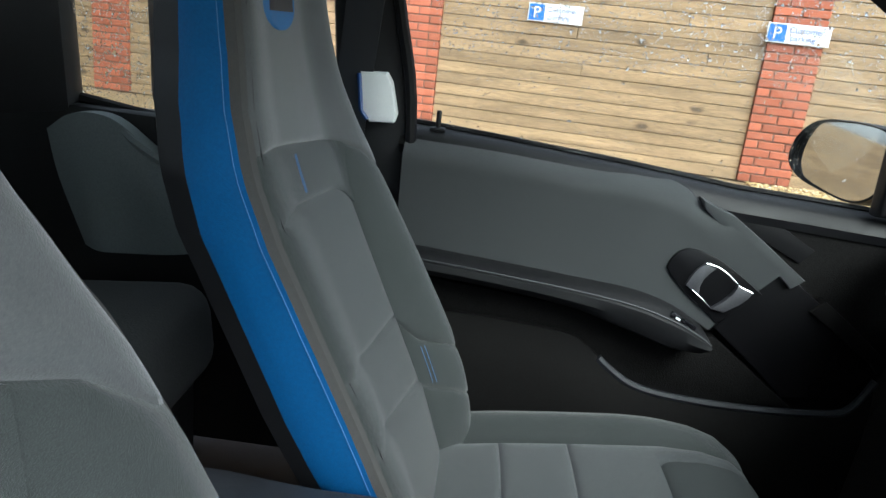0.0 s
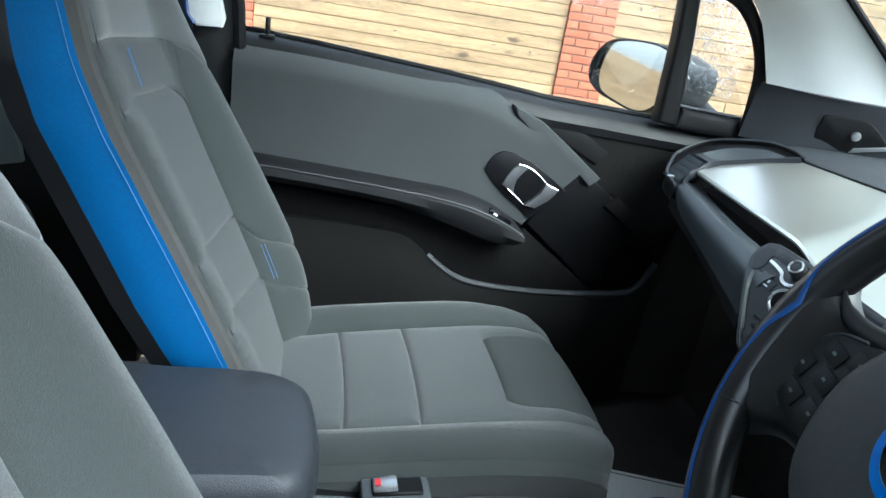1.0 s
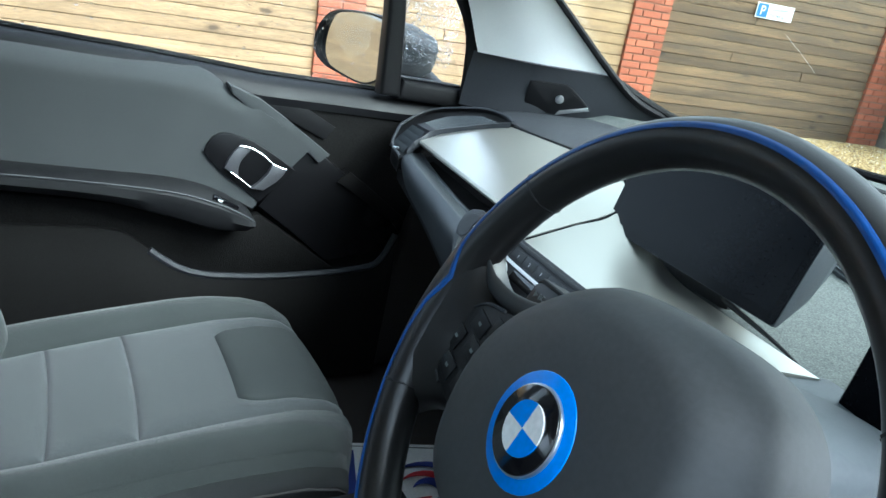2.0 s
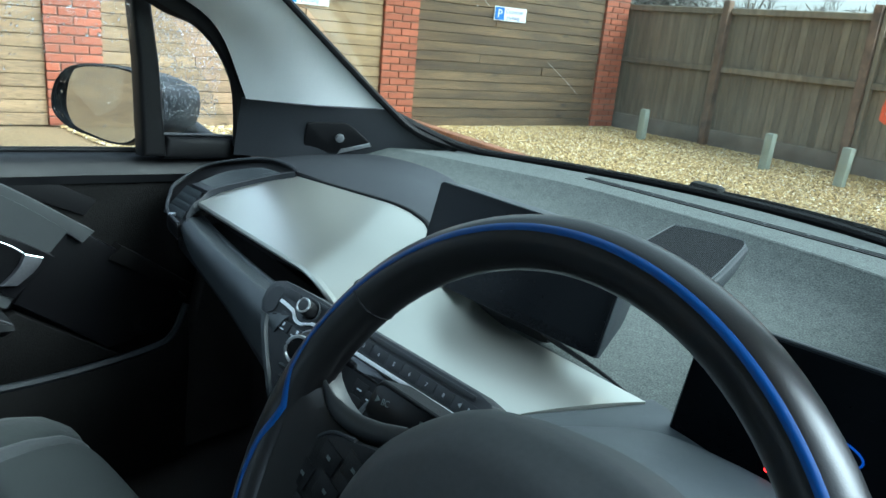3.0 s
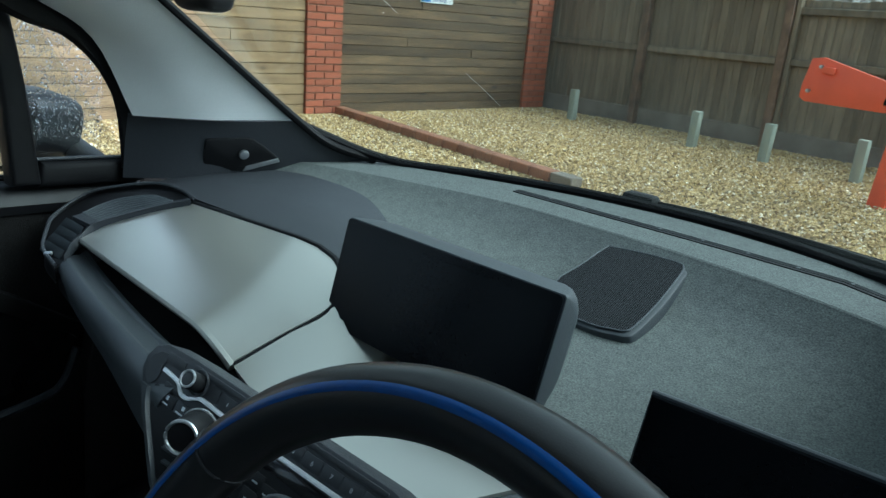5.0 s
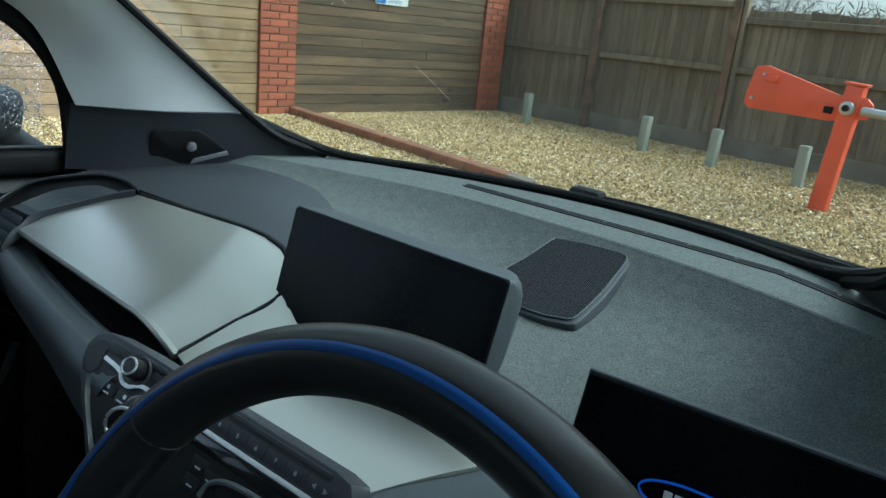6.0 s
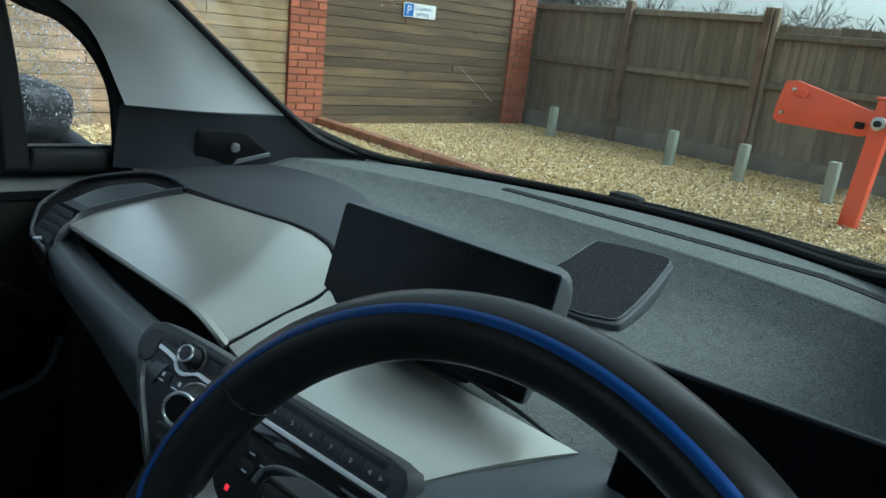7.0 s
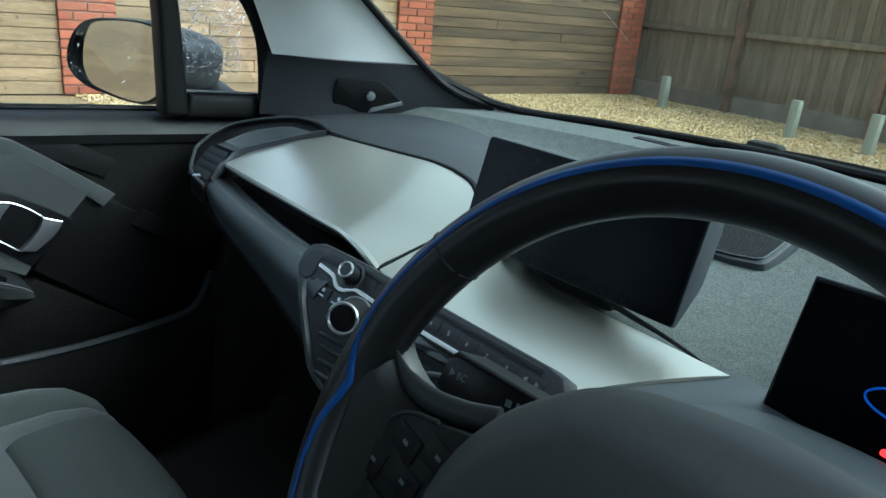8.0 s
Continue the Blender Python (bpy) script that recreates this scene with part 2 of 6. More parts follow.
def stone_colours(m):
    """Each stone brown, golden, straw or near white by chance."""
    n, l = m.node_tree.nodes, m.node_tree.links
    geo, ramp, hop = n.new("ShaderNodeNewGeometry"), n.new("ShaderNodeValToRGB"), n.new("ShaderNodeMath")
    hop.operation = "FRACT"
    up = n.new("ShaderNodeMath")
    up.operation = "MULTIPLY"
    up.inputs[1].default_value = 37.3
    l.new(geo.outputs["Random Per Island"], up.inputs[0])
    l.new(up.outputs[0], hop.inputs[0])
    l.new(hop.outputs[0], ramp.inputs["Fac"])
    e = ramp.color_ramp.elements
    e[0].position, e[0].color = 0.0, (0.2, 0.125, 0.055, 1)
    e[1].position, e[1].color = 1.0, (0.88, 0.8, 0.63, 1)
    for at, c in ((0.3, (0.43, 0.3, 0.12, 1)), (0.62, (0.57, 0.415, 0.175, 1)), (0.88, (0.65, 0.51, 0.28, 1))):
        k = e.new(at)
        k.color = c
    old = n["Principled BSDF"].inputs["Base Color"].links[0].from_socket
    mul = n.new("ShaderNodeVectorMath")
    mul.operation = "MULTIPLY"
    l.new(old, mul.inputs[0])
    l.new(ramp.outputs["Color"], mul.inputs[1])
    l.new(mul.outputs[0], n["Principled BSDF"].inputs["Base Color"])


stone_colours(STONE)
TWIG = mat("bare_twigs", (0.2, 0.18, 0.165), 0.95)
IVY = mat("ivy_leaf", (0.035, 0.085, 0.025), 0.5, var=0.3, rand=0.4, island=True)


# ---------------------------------------------------------------- mesh tools
def part(name, me, material, parent=None, label="", smooth=True):
    """One mesh object under a thing, from a bmesh or from (verts, faces)."""
    data = bpy.data.meshes.new(name)
    if isinstance(me, tuple):
        data.from_pydata([tuple(map(float, v)) for v in me[0]], [], [tuple(map(int, f)) for f in me[1]])
        bm = bmesh.new()
        bm.from_mesh(data)
        bmesh.ops.recalc_face_normals(bm, faces=bm.faces)
        bm.to_mesh(data)
        bm.free()
    else:
        bmesh.ops.recalc_face_normals(me, faces=me.faces)
        me.to_mesh(data)
        me.free()
    data.materials.append(material)
    if smooth:
        data.shade_smooth()
        data.set_sharp_from_angle(angle=radians(38))
    ob = new(name, data)
    if parent is not None:
        ob.parent = parent
    if label:
        tagged(ob, label=label)
    return ob


def thing(name, label, category, group="", kind="", m=None):
    ob = new(name)
    if m is not None:
        ob.matrix_world = m
    return tagged(ob, label, category, group, kind)


def crom(P, n, closed=False):
    """A smooth line through the points P, n steps a span."""
    P = np.array(P, float)
    k = len(P)
    out = []
    for i in range(k if closed else k - 1):
        if closed:
            a, b, c, d = P[(i - 1) % k], P[i], P[(i + 1) % k], P[(i + 2) % k]
        else:
            b, c = P[i], P[i + 1]
            a = P[i - 1] if i else 2 * b - c
            d = P[i + 2] if i + 2 < k else 2 * c - b
        for j in range(n):
            t = j / n
            out.append(0.5 * (2 * b + (c - a) * t + (2 * a - 5 * b + 4 * c - d) * t * t + (3 * b - a - 3 * c + d) * t ** 3))
    if not closed:
        out.append(P[-1])
    return np.array(out)


def surf(ctrl, nu, nv):
    """A smooth sheet through a grid of points."""
    rows = np.array([crom(r, nv) for r in ctrl])
    return np.array([crom(rows[:, j], nu) for j in range(rows.shape[1])]).transpose(1, 0, 2)


def slab(G, off):
    """A closed body from a sheet G and its copy moved by off."""
    G = np.array(G, float)
    a, b, _ = G.shape
    off = np.array(off, float)
    V = np.concatenate([G.reshape(-1, 3), (G + off).reshape(-1, 3)])
    N = a * b
    F = []
    for i in range(a - 1):
        for j in range(b - 1):
            q = (i * b + j, i * b + j + 1, (i + 1) * b + j + 1, (i + 1) * b + j)
            F += [q, tuple(N + x for x in q[::-1])]
    ring = [j for j in range(b)] + [i * b + b - 1 for i in range(1, a)] + [(a - 1) * b + j for j in range(b - 2, -1, -1)] + [i * b for i in range(a - 2, 0, -1)]
    for p, q in zip(ring, ring[1:] + ring[:1]):
        F.append((p, q, N + q, N + p))
    return V, F


def loft(rings, caps=True, closed=False):
    rings = [np.array(r, float) for r in rings]
    n = len(rings[0])
    V = np.concatenate(rings)
    F = []
    m = len(rings)
    for i in range(m if closed else m - 1):
        p, q = i * n, ((i + 1) % m) * n
        F += [(p + j, p + (j + 1) % n, q + (j + 1) % n, q + j) for j in range(n)]
    if caps and not closed:
        F += [tuple(range(n))[::-1], tuple((m - 1) * n + j for j in range(n))]
    return V, F


def tube(P, r, seg=10, closed=False, flat=1.0):
    """A round bar along a line; r one radius or one for each point."""
    P = np.array(P, float)
    k = len(P)
    rr = np.full(k, r) if np.isscalar(r) else np.array(r, float)
    rings = []
    up = np.array([0, 0, 1.0])
    for i in range(k):
        t = P[(i + 1) % k] - P[i - 1] if closed else P[min(i + 1, k - 1)] - P[max(i - 1, 0)]
        t = t / (np.linalg.norm(t) + 1e-9)
        s = np.cross(t, up if abs(t[2]) < 0.95 else np.array([0, 1.0, 0]))
        s /= np.linalg.norm(s)
        v = np.cross(s, t)
        rings.append([P[i] + rr[i] * (math.cos(a) * s + flat * math.sin(a) * v) for a in np.linspace(0, 2 * math.pi, seg, endpoint=False)])
    return loft(rings, True, closed)


def rbox(sx, sy, sz, bevel=0.005, seg=2, at=(0, 0, 0), rot=(0, 0, 0)):
    bm = bmesh.new()
    bmesh.ops.create_cube(bm, size=1)
    bmesh.ops.scale(bm, vec=(sx, sy, sz), verts=bm.verts)
    if bevel:
        bmesh.ops.bevel(bm, geom=list(bm.edges), offset=bevel, segments=seg, profile=0.5, affect="EDGES")
    bmesh.ops.transform(bm, matrix=pose(*at, *rot), verts=bm.verts)
    return bm


def prism(poly, lo, hi, axis="x", bevel=0.0, seg=2, round_poly=0, m=None):
    """A flat outline pushed from lo to hi along an axis, with rounded edges at hi and lo."""
    P = np.array(poly, float)
    if round_poly:
        P = crom(P, round_poly, True)
    put = {"x": lambda a, b, c: (c, a, b), "y": lambda a, b, c: (a, c, b), "z": lambda a, b, c: (a, b, c)}[axis]
    bm = bmesh.new()
    low = [bm.verts.new(put(a, b, lo)) for a, b in P]
    top = [bm.verts.new(put(a, b, hi)) for a, b in P]
    n = len(P)
    f1 = bm.faces.new(low)
    f2 = bm.faces.new(top[::-1])
    for i in range(n):
        bm.faces.new((low[i], top[i], top[(i + 1) % n], low[(i + 1) % n]))
    bmesh.ops.recalc_face_normals(bm, faces=bm.faces)
    if bevel:
        es = [e for e in f2.edges] + [e for e in f1.edges]
        bmesh.ops.bevel(bm, geom=es, offset=bevel, segments=seg, profile=0.5, affect="EDGES")
    if m is not None:
        bmesh.ops.transform(bm, matrix=m, verts=bm.verts)
    return bm


def disc(r, depth, at=(0, 0, 0), rot=(0, 0, 0), seg=32, bevel=0.0, r2=None):
    bm = bmesh.new()
    bmesh.ops.create_cone(bm, cap_ends=True, segments=seg, radius1=r, radius2=r if r2 is None else r2, depth=depth)
    if bevel:
        es = [e for e in bm.edges if abs(e.verts[0].co.z - e.verts[1].co.z) < 1e-6]
        bmesh.ops.bevel(bm, geom=es, offset=bevel, segments=2, profile=0.5, affect="EDGES")
    bmesh.ops.transform(bm, matrix=pose(*at, *rot), verts=bm.verts)
    return bm


def lettering(name, text, size, material, m, parent, depth=0.0006, align="LEFT"):
    """Raised letters in the built-in face, as a mesh."""
    cu = bpy.data.curves.new(name, "FONT")
    cu.body, cu.size, cu.extrude, cu.align_x = text, size, depth, align
    tmp = bpy.data.objects.new(name, cu)
    scene.collection.objects.link(tmp)
    dg = bpy.context.evaluated_depsgraph_get()
    me = bpy.data.meshes.new_from_object(tmp.evaluated_get(dg))
    bpy.data.objects.remove(tmp)
    me.materials.clear()
    me.materials.append(material)
    me.transform(m)
    ob = new(name, me)
    ob.parent = parent
    return ob


# ---------------------------------------------------------------- ground, wall and fence
GZ = 0.12
ground = tagged(part("ground", slab(np.array([[(x, y, GZ - 0.012 + 0.012 * noise.noise(Vector((x * 0.7, y * 0.7, 0)))) for x in np.concatenate([[-900, -300, -100, -40], np.arange(-12, 14, 0.5), [40, 100, 300, 900]])]
                                               for y in np.concatenate([[-900, -300, -100, -40], np.arange(-10, 16, 0.5), [40, 100, 300, 900]])]), (0, 0, -0.3)), GRAVELBASE),
                "yard covered in golden pea gravel", "ground", kind="structure")


def stones(n, x0, x1, y0, y1, size):
    """Loose stones over a stretch of the yard, as one joined mesh."""
    rs = np.random.RandomState(4)
    base = np.array([(1, 0, 0), (0, 1, 0), (-1, 0, 0), (0, -1, 0), (0, 0, 1), (0, 0, -1)], float)
    fc = np.array([(0, 1, 4), (1, 2, 4), (2, 3, 4), (3, 0, 4), (1, 0, 5), (2, 1, 5), (3, 2, 5), (0, 3, 5)])
    px, py = rs.uniform(x0, x1, n), rs.uniform(y0, y1, n)
    keep = ~((np.abs(px) < 0.95) & (py > -2.0) & (py < 2.2))
    px, py = px[keep], py[keep]
    n = len(px)
    V = np.zeros((n, 6, 3))
    s = size * rs.uniform(0.6, 1.5, n)
    a = rs.uniform(0, 6.3, n)
    jit = rs.uniform(0.6, 1.25, (n, 6, 1))
    B = base[None] * jit * np.array([1, 0.75, 0.55])
    ca, sa = np.cos(a)[:, None], np.sin(a)[:, None]
    tilt = rs.uniform(-0.5, 0.5, n)[:, None]
    V[:, :, 0] = (B[:, :, 0] * ca - B[:, :, 1] * sa) * s[:, None] + px[:, None]
    V[:, :, 1] = (B[:, :, 0] * sa + B[:, :, 1] * ca) * s[:, None] + py[:, None]
    V[:, :, 2] = (B[:, :, 2] + B[:, :, 0] * tilt) * s[:, None] + GZ + 0.003
    F = (fc[None] + 6 * np.arange(n)[:, None, None]).reshape(-1, 3)
    me = bpy.data.meshes.new("gravel")
    me.from_pydata(V.reshape(-1, 3).tolist(), [], F.tolist())
    me.materials.append(STONE)
    return tagged(new("gravel", me), "loose golden gravel stones lying over the yard", "gravel", kind="stuff")


stones(125000, -6.4, 1.6, 2.4, 9.2, 0.0135)

# timber wall with brick piers, seen through the side glass and the windscreen
WALL = Matrix(((0.179, -0.984, 0, -6.25), (0.984, 0.179, 0, 2.6), (0, 0, 1, GZ), (0, 0, 0, 1)))
PIERS = (-6.75, -3.33, 0.0, 3.22, 6.6)
BH, PW = 0.075, 0.44


def brick_mesh(name, lx, ly, lz):
    bm = rbox(lx, ly, lz, 0.004, 1)
    me = bpy.data.meshes.new(name)
    bm.to_mesh(me)
    bm.free()
    me.materials.append(BRICK)
    return me


FULL, HALF = brick_mesh("brick", 0.213, 0.1, 0.063), brick_mesh("half_brick", 0.1, 0.1, 0.063)


def brick_pier(s, courses):
    p = thing("brick_pier", "red brick pier with sandy mortar joints beside the timber wall", "pier", "brick piers of the yard wall", m=WALL @ pose(s, 0, 0))
    part("mortar_core", rbox(PW - 0.02, PW - 0.02, courses * BH, 0, at=(0, 0, courses * BH / 2)), MORTAR, p, smooth=False)
    part("cap", rbox(PW + 0.05, PW + 0.05, 0.05, 0.012, at=(0, 0, courses * BH + 0.025)), CONCRETE, p)
    e = PW / 2
    for c in range(courses):
        z = c * BH + 0.041
        if c % 2:
            xs = ((-0.1125, FULL), (0.1125, FULL))
        else:
            xs = ((-0.168, HALF), (0.0, FULL), (0.168, HALF))
        for x, me in xs:
            b = new("brick", me)
            b.parent, b.location = p, (x, -e + 0.049 + 0.002 * random.uniform(-1, 1), z)
        for sx in (-1, 1):
            b = new("brick", FULL if c % 2 == 0 else HALF)
            b.parent, b.location, b.rotation_euler = p, (sx * (e - 0.049), 0.0 if c % 2 == 0 else -0.03, z), (0, 0, math.pi / 2)
    return p


def board_panel(s0, s1, n, material=None, joints=(0, 0, 1)):
    w = s1 - s0
    p = thing("timber_wall_panel", "weathered horizontal pine boards fixed between brick piers", "fence panel", "timber panels of the yard wall", m=WALL @ pose(s0, 0, 0))
    h = 0.106
    for i in range(n):
        cuts = sorted([0.0, w] + [random.uniform(0.15, 0.85) * w for _ in range(random.choice(joints))])
        for a, b in zip(cuts, cuts[1:]):
            if b - a < 0.1:
                continue
            bm = rbox(b - a - 0.005, 0.035, h - 0.0055, 0.004, 1)
            me = part("board", bm, material or BOARD, p, smooth=False)
            me.location = ((a + b) / 2, -0.17 + random.uniform(-0.003, 0.003), h * (i + 0.5))
            me.rotation_euler = (radians(random.uniform(-1.0, -0.2)), 0, 0)
    part("backing", rbox(w, 0.02, n * h, 0, at=(w / 2, -0.13, n * h / 2)), FENCEWOOD, p, smooth=False)
    return p


for s in PIERS:
    brick_pier(s, 24)
for a, b in zip(PIERS, PIERS[1:]):
    board_panel(a + PW / 2, b - PW / 2, 17, *((DIMBOARD, (0, 0, 1)) if a > 3 else (BOARD, (0, 1)) if a > -1 else ()))
board_panel(-26.0, PIERS[0] - PW / 2, 17)


def parking_sign(s, z, y=-0.25):
    g = thing("parking_sign", "white parking sign with a blue square on the wall", "sign", "parking signs", m=WALL @ pose(s, y, z))
    part("plate", rbox(0.5, 0.006, 0.16, 0.002, 1), WHITE, g)
    part("blue_square", rbox(0.14, 0.004, 0.14, 0.001, 1, at=(-0.17, -0.004, 0)), mat("sign_blue", (0.02, 0.15, 0.5), 0.4), g)
    lettering("letter", "P", 0.14, WHITE, pose(-0.205, -0.0075, -0.048, 90, 0, 0), g)
    ink = mat("sign_ink", (0.03, 0.1, 0.3), 0.5)
    lettering("words", "Customer", 0.068, ink, pose(-0.08, -0.0045, 0.01, 90, 0, 0), g)
    lettering("words", "parking", 0.068, ink, pose(-0.06, -0.0045, -0.055, 90, 0, 0), g)
    return g


parking_sign(4.75, 1.33, -0.2)
parking_sign(2.1, 1.28, -0.2)
parking_sign(-0.0, 1.29)
parking_sign(-2.05, 1.26, -0.2)

FENCE = Matrix(((0.985, 0.175, 0, -4.86), (-0.175, 0.985, 0, 9.42), (0, 0, 1, GZ - 0.05), (0, 0, 0, 1)))
fence = thing("fence", "dull brown close-boarded fence with timber posts", "fence", m=FENCE)
FPOSTS = (-0.1, 1.51, 3.25, 5.73, 8.2, 10.8)
for i, s in enumerate(FPOSTS):
    h = 1.78 if i < 3 else 1.72
    part("post", rbox(0.09, 0.1, h, 0.008, 1, at=(s, -0.06, h / 2)), FENCEPOST, fence)
part("post", rbox(0.05, 0.08, 1.78, 0.006, 1, at=(3.325, -0.035, 0.89)), FENCEWOOD, fence)
for i, (a, b) in enumerate(zip(FPOSTS, FPOSTS[1:])):
    top = 1.68 if i < 2 else 1.6
    part("gravel_board", rbox(b - a - 0.1, 0.04, 0.22, 0.006, 1, at=((a + b) / 2, -0.01, 0.14)), CONCRETE, fence)
    part("rail", rbox(b - a - 0.1, 0.05, 0.075, 0.01, 1, at=((a + b) / 2, -0.03, 0.98)), FENCEWOOD, fence)
    part("top_rail", rbox(b - a - 0.1, 0.06, 0.075, 0.01, 1, at=((a + b) / 2, -0.03, top - (0.02 if i < 2 else 0.1))), FENCEWOOD, fence)
    s = a - 0.01
    while s < b - 0.02:
        f = part("board", rbox(0.098, 0.016, top - 0.24 + random.uniform(-0.006, 0.006) + (random.uniform(0, 0.05) if i >= 2 else 0), 0.003, 1), FENCEWOOD, fence, smooth=False)
        f.location, f.rotation_euler = (s + 0.045, 0.015, 0.24 + (top - 0.24) / 2), (0, 0, radians(-5))
        s += 0.092


def short_post(x, y, h=0.38):
    p = thing("short_post", "short pale green-grey timber bollard post in the gravel", "bollard", "short posts along the fence", m=pose(x, y, GZ - 0.02, random.uniform(-1, 1), random.uniform(0, 2.5), -10))
    part("shaft", rbox(0.088, 0.088, h + 0.02, 0.006, 2, at=(0, 0, h / 2)), GREENPOST, p)
    part("top_face", rbox(0.083, 0.083, 0.006, 0.002, 1, at=(0, 0, h + 0.012)), GREENPOST, p)
    return p


for x, y in ((-3.92, 8.5), (-2.17, 7.95), (-1.38, 7.75), (-0.52, 7.5), (0.9, 7.3)):
    short_post(x, y)

# orange drop-arm barrier
barrier = thing("arm_barrier", "orange painted steel barrier post with a counterweight plate", "barrier", m=pose(-0.2, 6.55, GZ, 0, 3.5, -8))
part("post", rbox(0.125, 0.125, 0.98, 0.006, 2, at=(0, 0, 0.47)), ORANGE, barrier)
part("cap", rbox(0.16, 0.13, 0.02, 0.005, 2, at=(0, 0, 0.975)), ORANGE, barrier)
part("counterweight", prism([(-0.75, 0.98), (-0.66, 1.0), (-0.1, 0.88), (0.1, 0.89), (0.15, 0.85), (0.16, 0.79), (0.13, 0.74), (-0.12, 0.68), (-0.72, 0.655), (-0.77, 0.68), (-0.775, 0.78)], -0.05, -0.01, "y", 0.004), ORANGE, barrier)
part("pivot", disc(0.05, 0.05, (0.0, -0.1, 0.8), (90, 0, 0), 20, 0.005), GALV, barrier)
part("pivot_cap", disc(0.025, 0.09, (0.0, -0.11, 0.8), (90, 0, 0), 16, 0.004), BLACK, barrier)
for x, z in ((-0.66, 0.93), (-0.71, 0.74)):
    part("bolt", disc(0.014, 0.06, (x, -0.06, z), (90, 0, 0), 10, 0.002), GALV, barrier)
part("bracket", rbox(0.09, 0.05, 0.05, 0.004, 1, at=(-0.6, -0.06, 0.91)), ORANGE, barrier)
part("clevis", rbox(0.06, 0.06, 0.05, 0.004, 1, at=(-0.13, -0.06, 0.76)), RUBBER, barrier)
part("arm", tube([(0.1, -0.09, 0.8), (2.6, -0.09, 0.8)], 0.033, 14), GALV, barrier)

# low red edging set in the gravel
edging = thing("timber_edging", "low red-brown stained edging block row in the gravel", "edging", m=pose(0, 0, 0))
E0, E1 = np.array([-5.45, 5.95]), np.array([-1.9, 4.95])
n_e = 16
for i in range(n_e):
    c = E0 + (E1 - E0) * (i + 0.5) / n_e
    L = np.linalg.norm(E1 - E0) / n_e
    b = part("edging_block", rbox(L - 0.008, 0.12, 0.09, 0.008, 1), KERBRED if i < n_e - 1 else CONCRETE, edging)
    b.location, b.rotation_euler = (c[0], c[1], GZ + 0.035), (0, 0, math.atan2(E1[1] - E0[1], E1[0] - E0[0]) + random.uniform(-0.01, 0.01))


# bare trees beyond the fence
def bare_tree(x, y, h, seed, spread=0.5):
    rs = random.Random(seed)
    t = thing("bare_tree", "leafless winter tree with fine twigs beyond the fence", "tree", "bare trees behind the fence", m=pose(x, y, GZ))
    V, F = [], []

    def limb(p, d, L, r, depth, out):
        pts = [p]
        for k in range(3):
            d = (d + Vector((rs.uniform(-1, 1), rs.uniform(-1, 1), rs.uniform(-0.4, 0.7))) * 0.18).normalized()
            pts.append(pts[-1] + d * L / 3)
        v, f = tube([tuple(q) for q in pts], [r, r * 0.85, r * 0.7, r * 0.5], 4 if depth else 6)
        o = len(out[0])
        out[0].extend(v.tolist())
        out[1].extend([tuple(o + i for i in q) for q in f])
        if depth < 5:
            for k in range(3 if depth < 4 else 4):
                b = pts[rs.choice((1, 2, 3))] if depth else pts[rs.choice((2, 3))]
                nd = (d + Vector((rs.uniform(-1, 1), rs.uniform(-1, 1), rs.uniform(-0.2, 0.8))) * spread * 1.6).normalized()
                limb(b, nd, L * rs.uniform(0.5, 0.75), max(r * 0.5, 0.004), depth + 1, out if depth else crown)
    trunk, crown = ([], []), ([], [])
    limb(Vector((0, 0, 0)), Vector((0, 0, 1)), h * 0.36, h * 0.012, 0, trunk)
    part("trunk", (trunk[0], trunk[1]), TWIG, t)
    part("crown", (crown[0], crown[1]), TWIG, t)
    return t


for i, (x, y, h) in enumerate(((-9.2, 14.2, 5.4), (-7.4, 15.5, 4.2), (-5.6, 15.2, 3.3), (-3.6, 14.6, 3.0), (-2.0, 15, 3.3), (-0.6, 14.2, 3.0), (0.8, 15, 3.4), (2.4, 14.5, 3.2), (-11, 13.5, 5.2), (-13, 16.5, 5.5), (4.5, 15, 3.6))):
    bare_tree(x, y, h, i + 3)


def hedge(name, pts, h, n, size, seed, label, material, cat, thin=0.45):
    rs = np.random.RandomState(seed)
    V, F = [], []
    for k in range(n):
        a, b = pts[0], pts[1]
        t = rs.rand()
        c = np.array([a[0] + (b[0] - a[0]) * t + rs.normal(0, 0.25), a[1] + (b[1] - a[1]) * t + rs.normal(0, 0.25), h[0] + (h[1] - h[0]) * rs.rand() ** 1.3])
        u = rs.normal(size=3)
        u /= np.linalg.norm(u)
        w = np.cross(u, rs.normal(size=3))
        w /= np.linalg.norm(w)
        s = size * rs.uniform(0.6, 1.4)
        o = len(V)
        V += [c - u * s, c + w * s * thin, c + u * s, c - w * s * thin + np.cross(u, w) * s * 0.2]
        F += [(o, o + 1, o + 2), (o, o + 2, o + 3)]
    return tagged(part(name, (V, F), material, None, smooth=False), label, cat, kind="stuff")


hedge("ivy", ((-5.6, 8.0), (-5.15, 9.4)), (1.88, 2.15), 900, 0.05, 5, "dark green ivy spilling over the wall top", IVY, "ivy")
hedge("far_hedge", ((-16, 18), (8, 17)), (0.2, 2.2), 14000, 0.16, 6, "distant bare winter hedge behind the fence", TWIG, "hedge", 0.03)


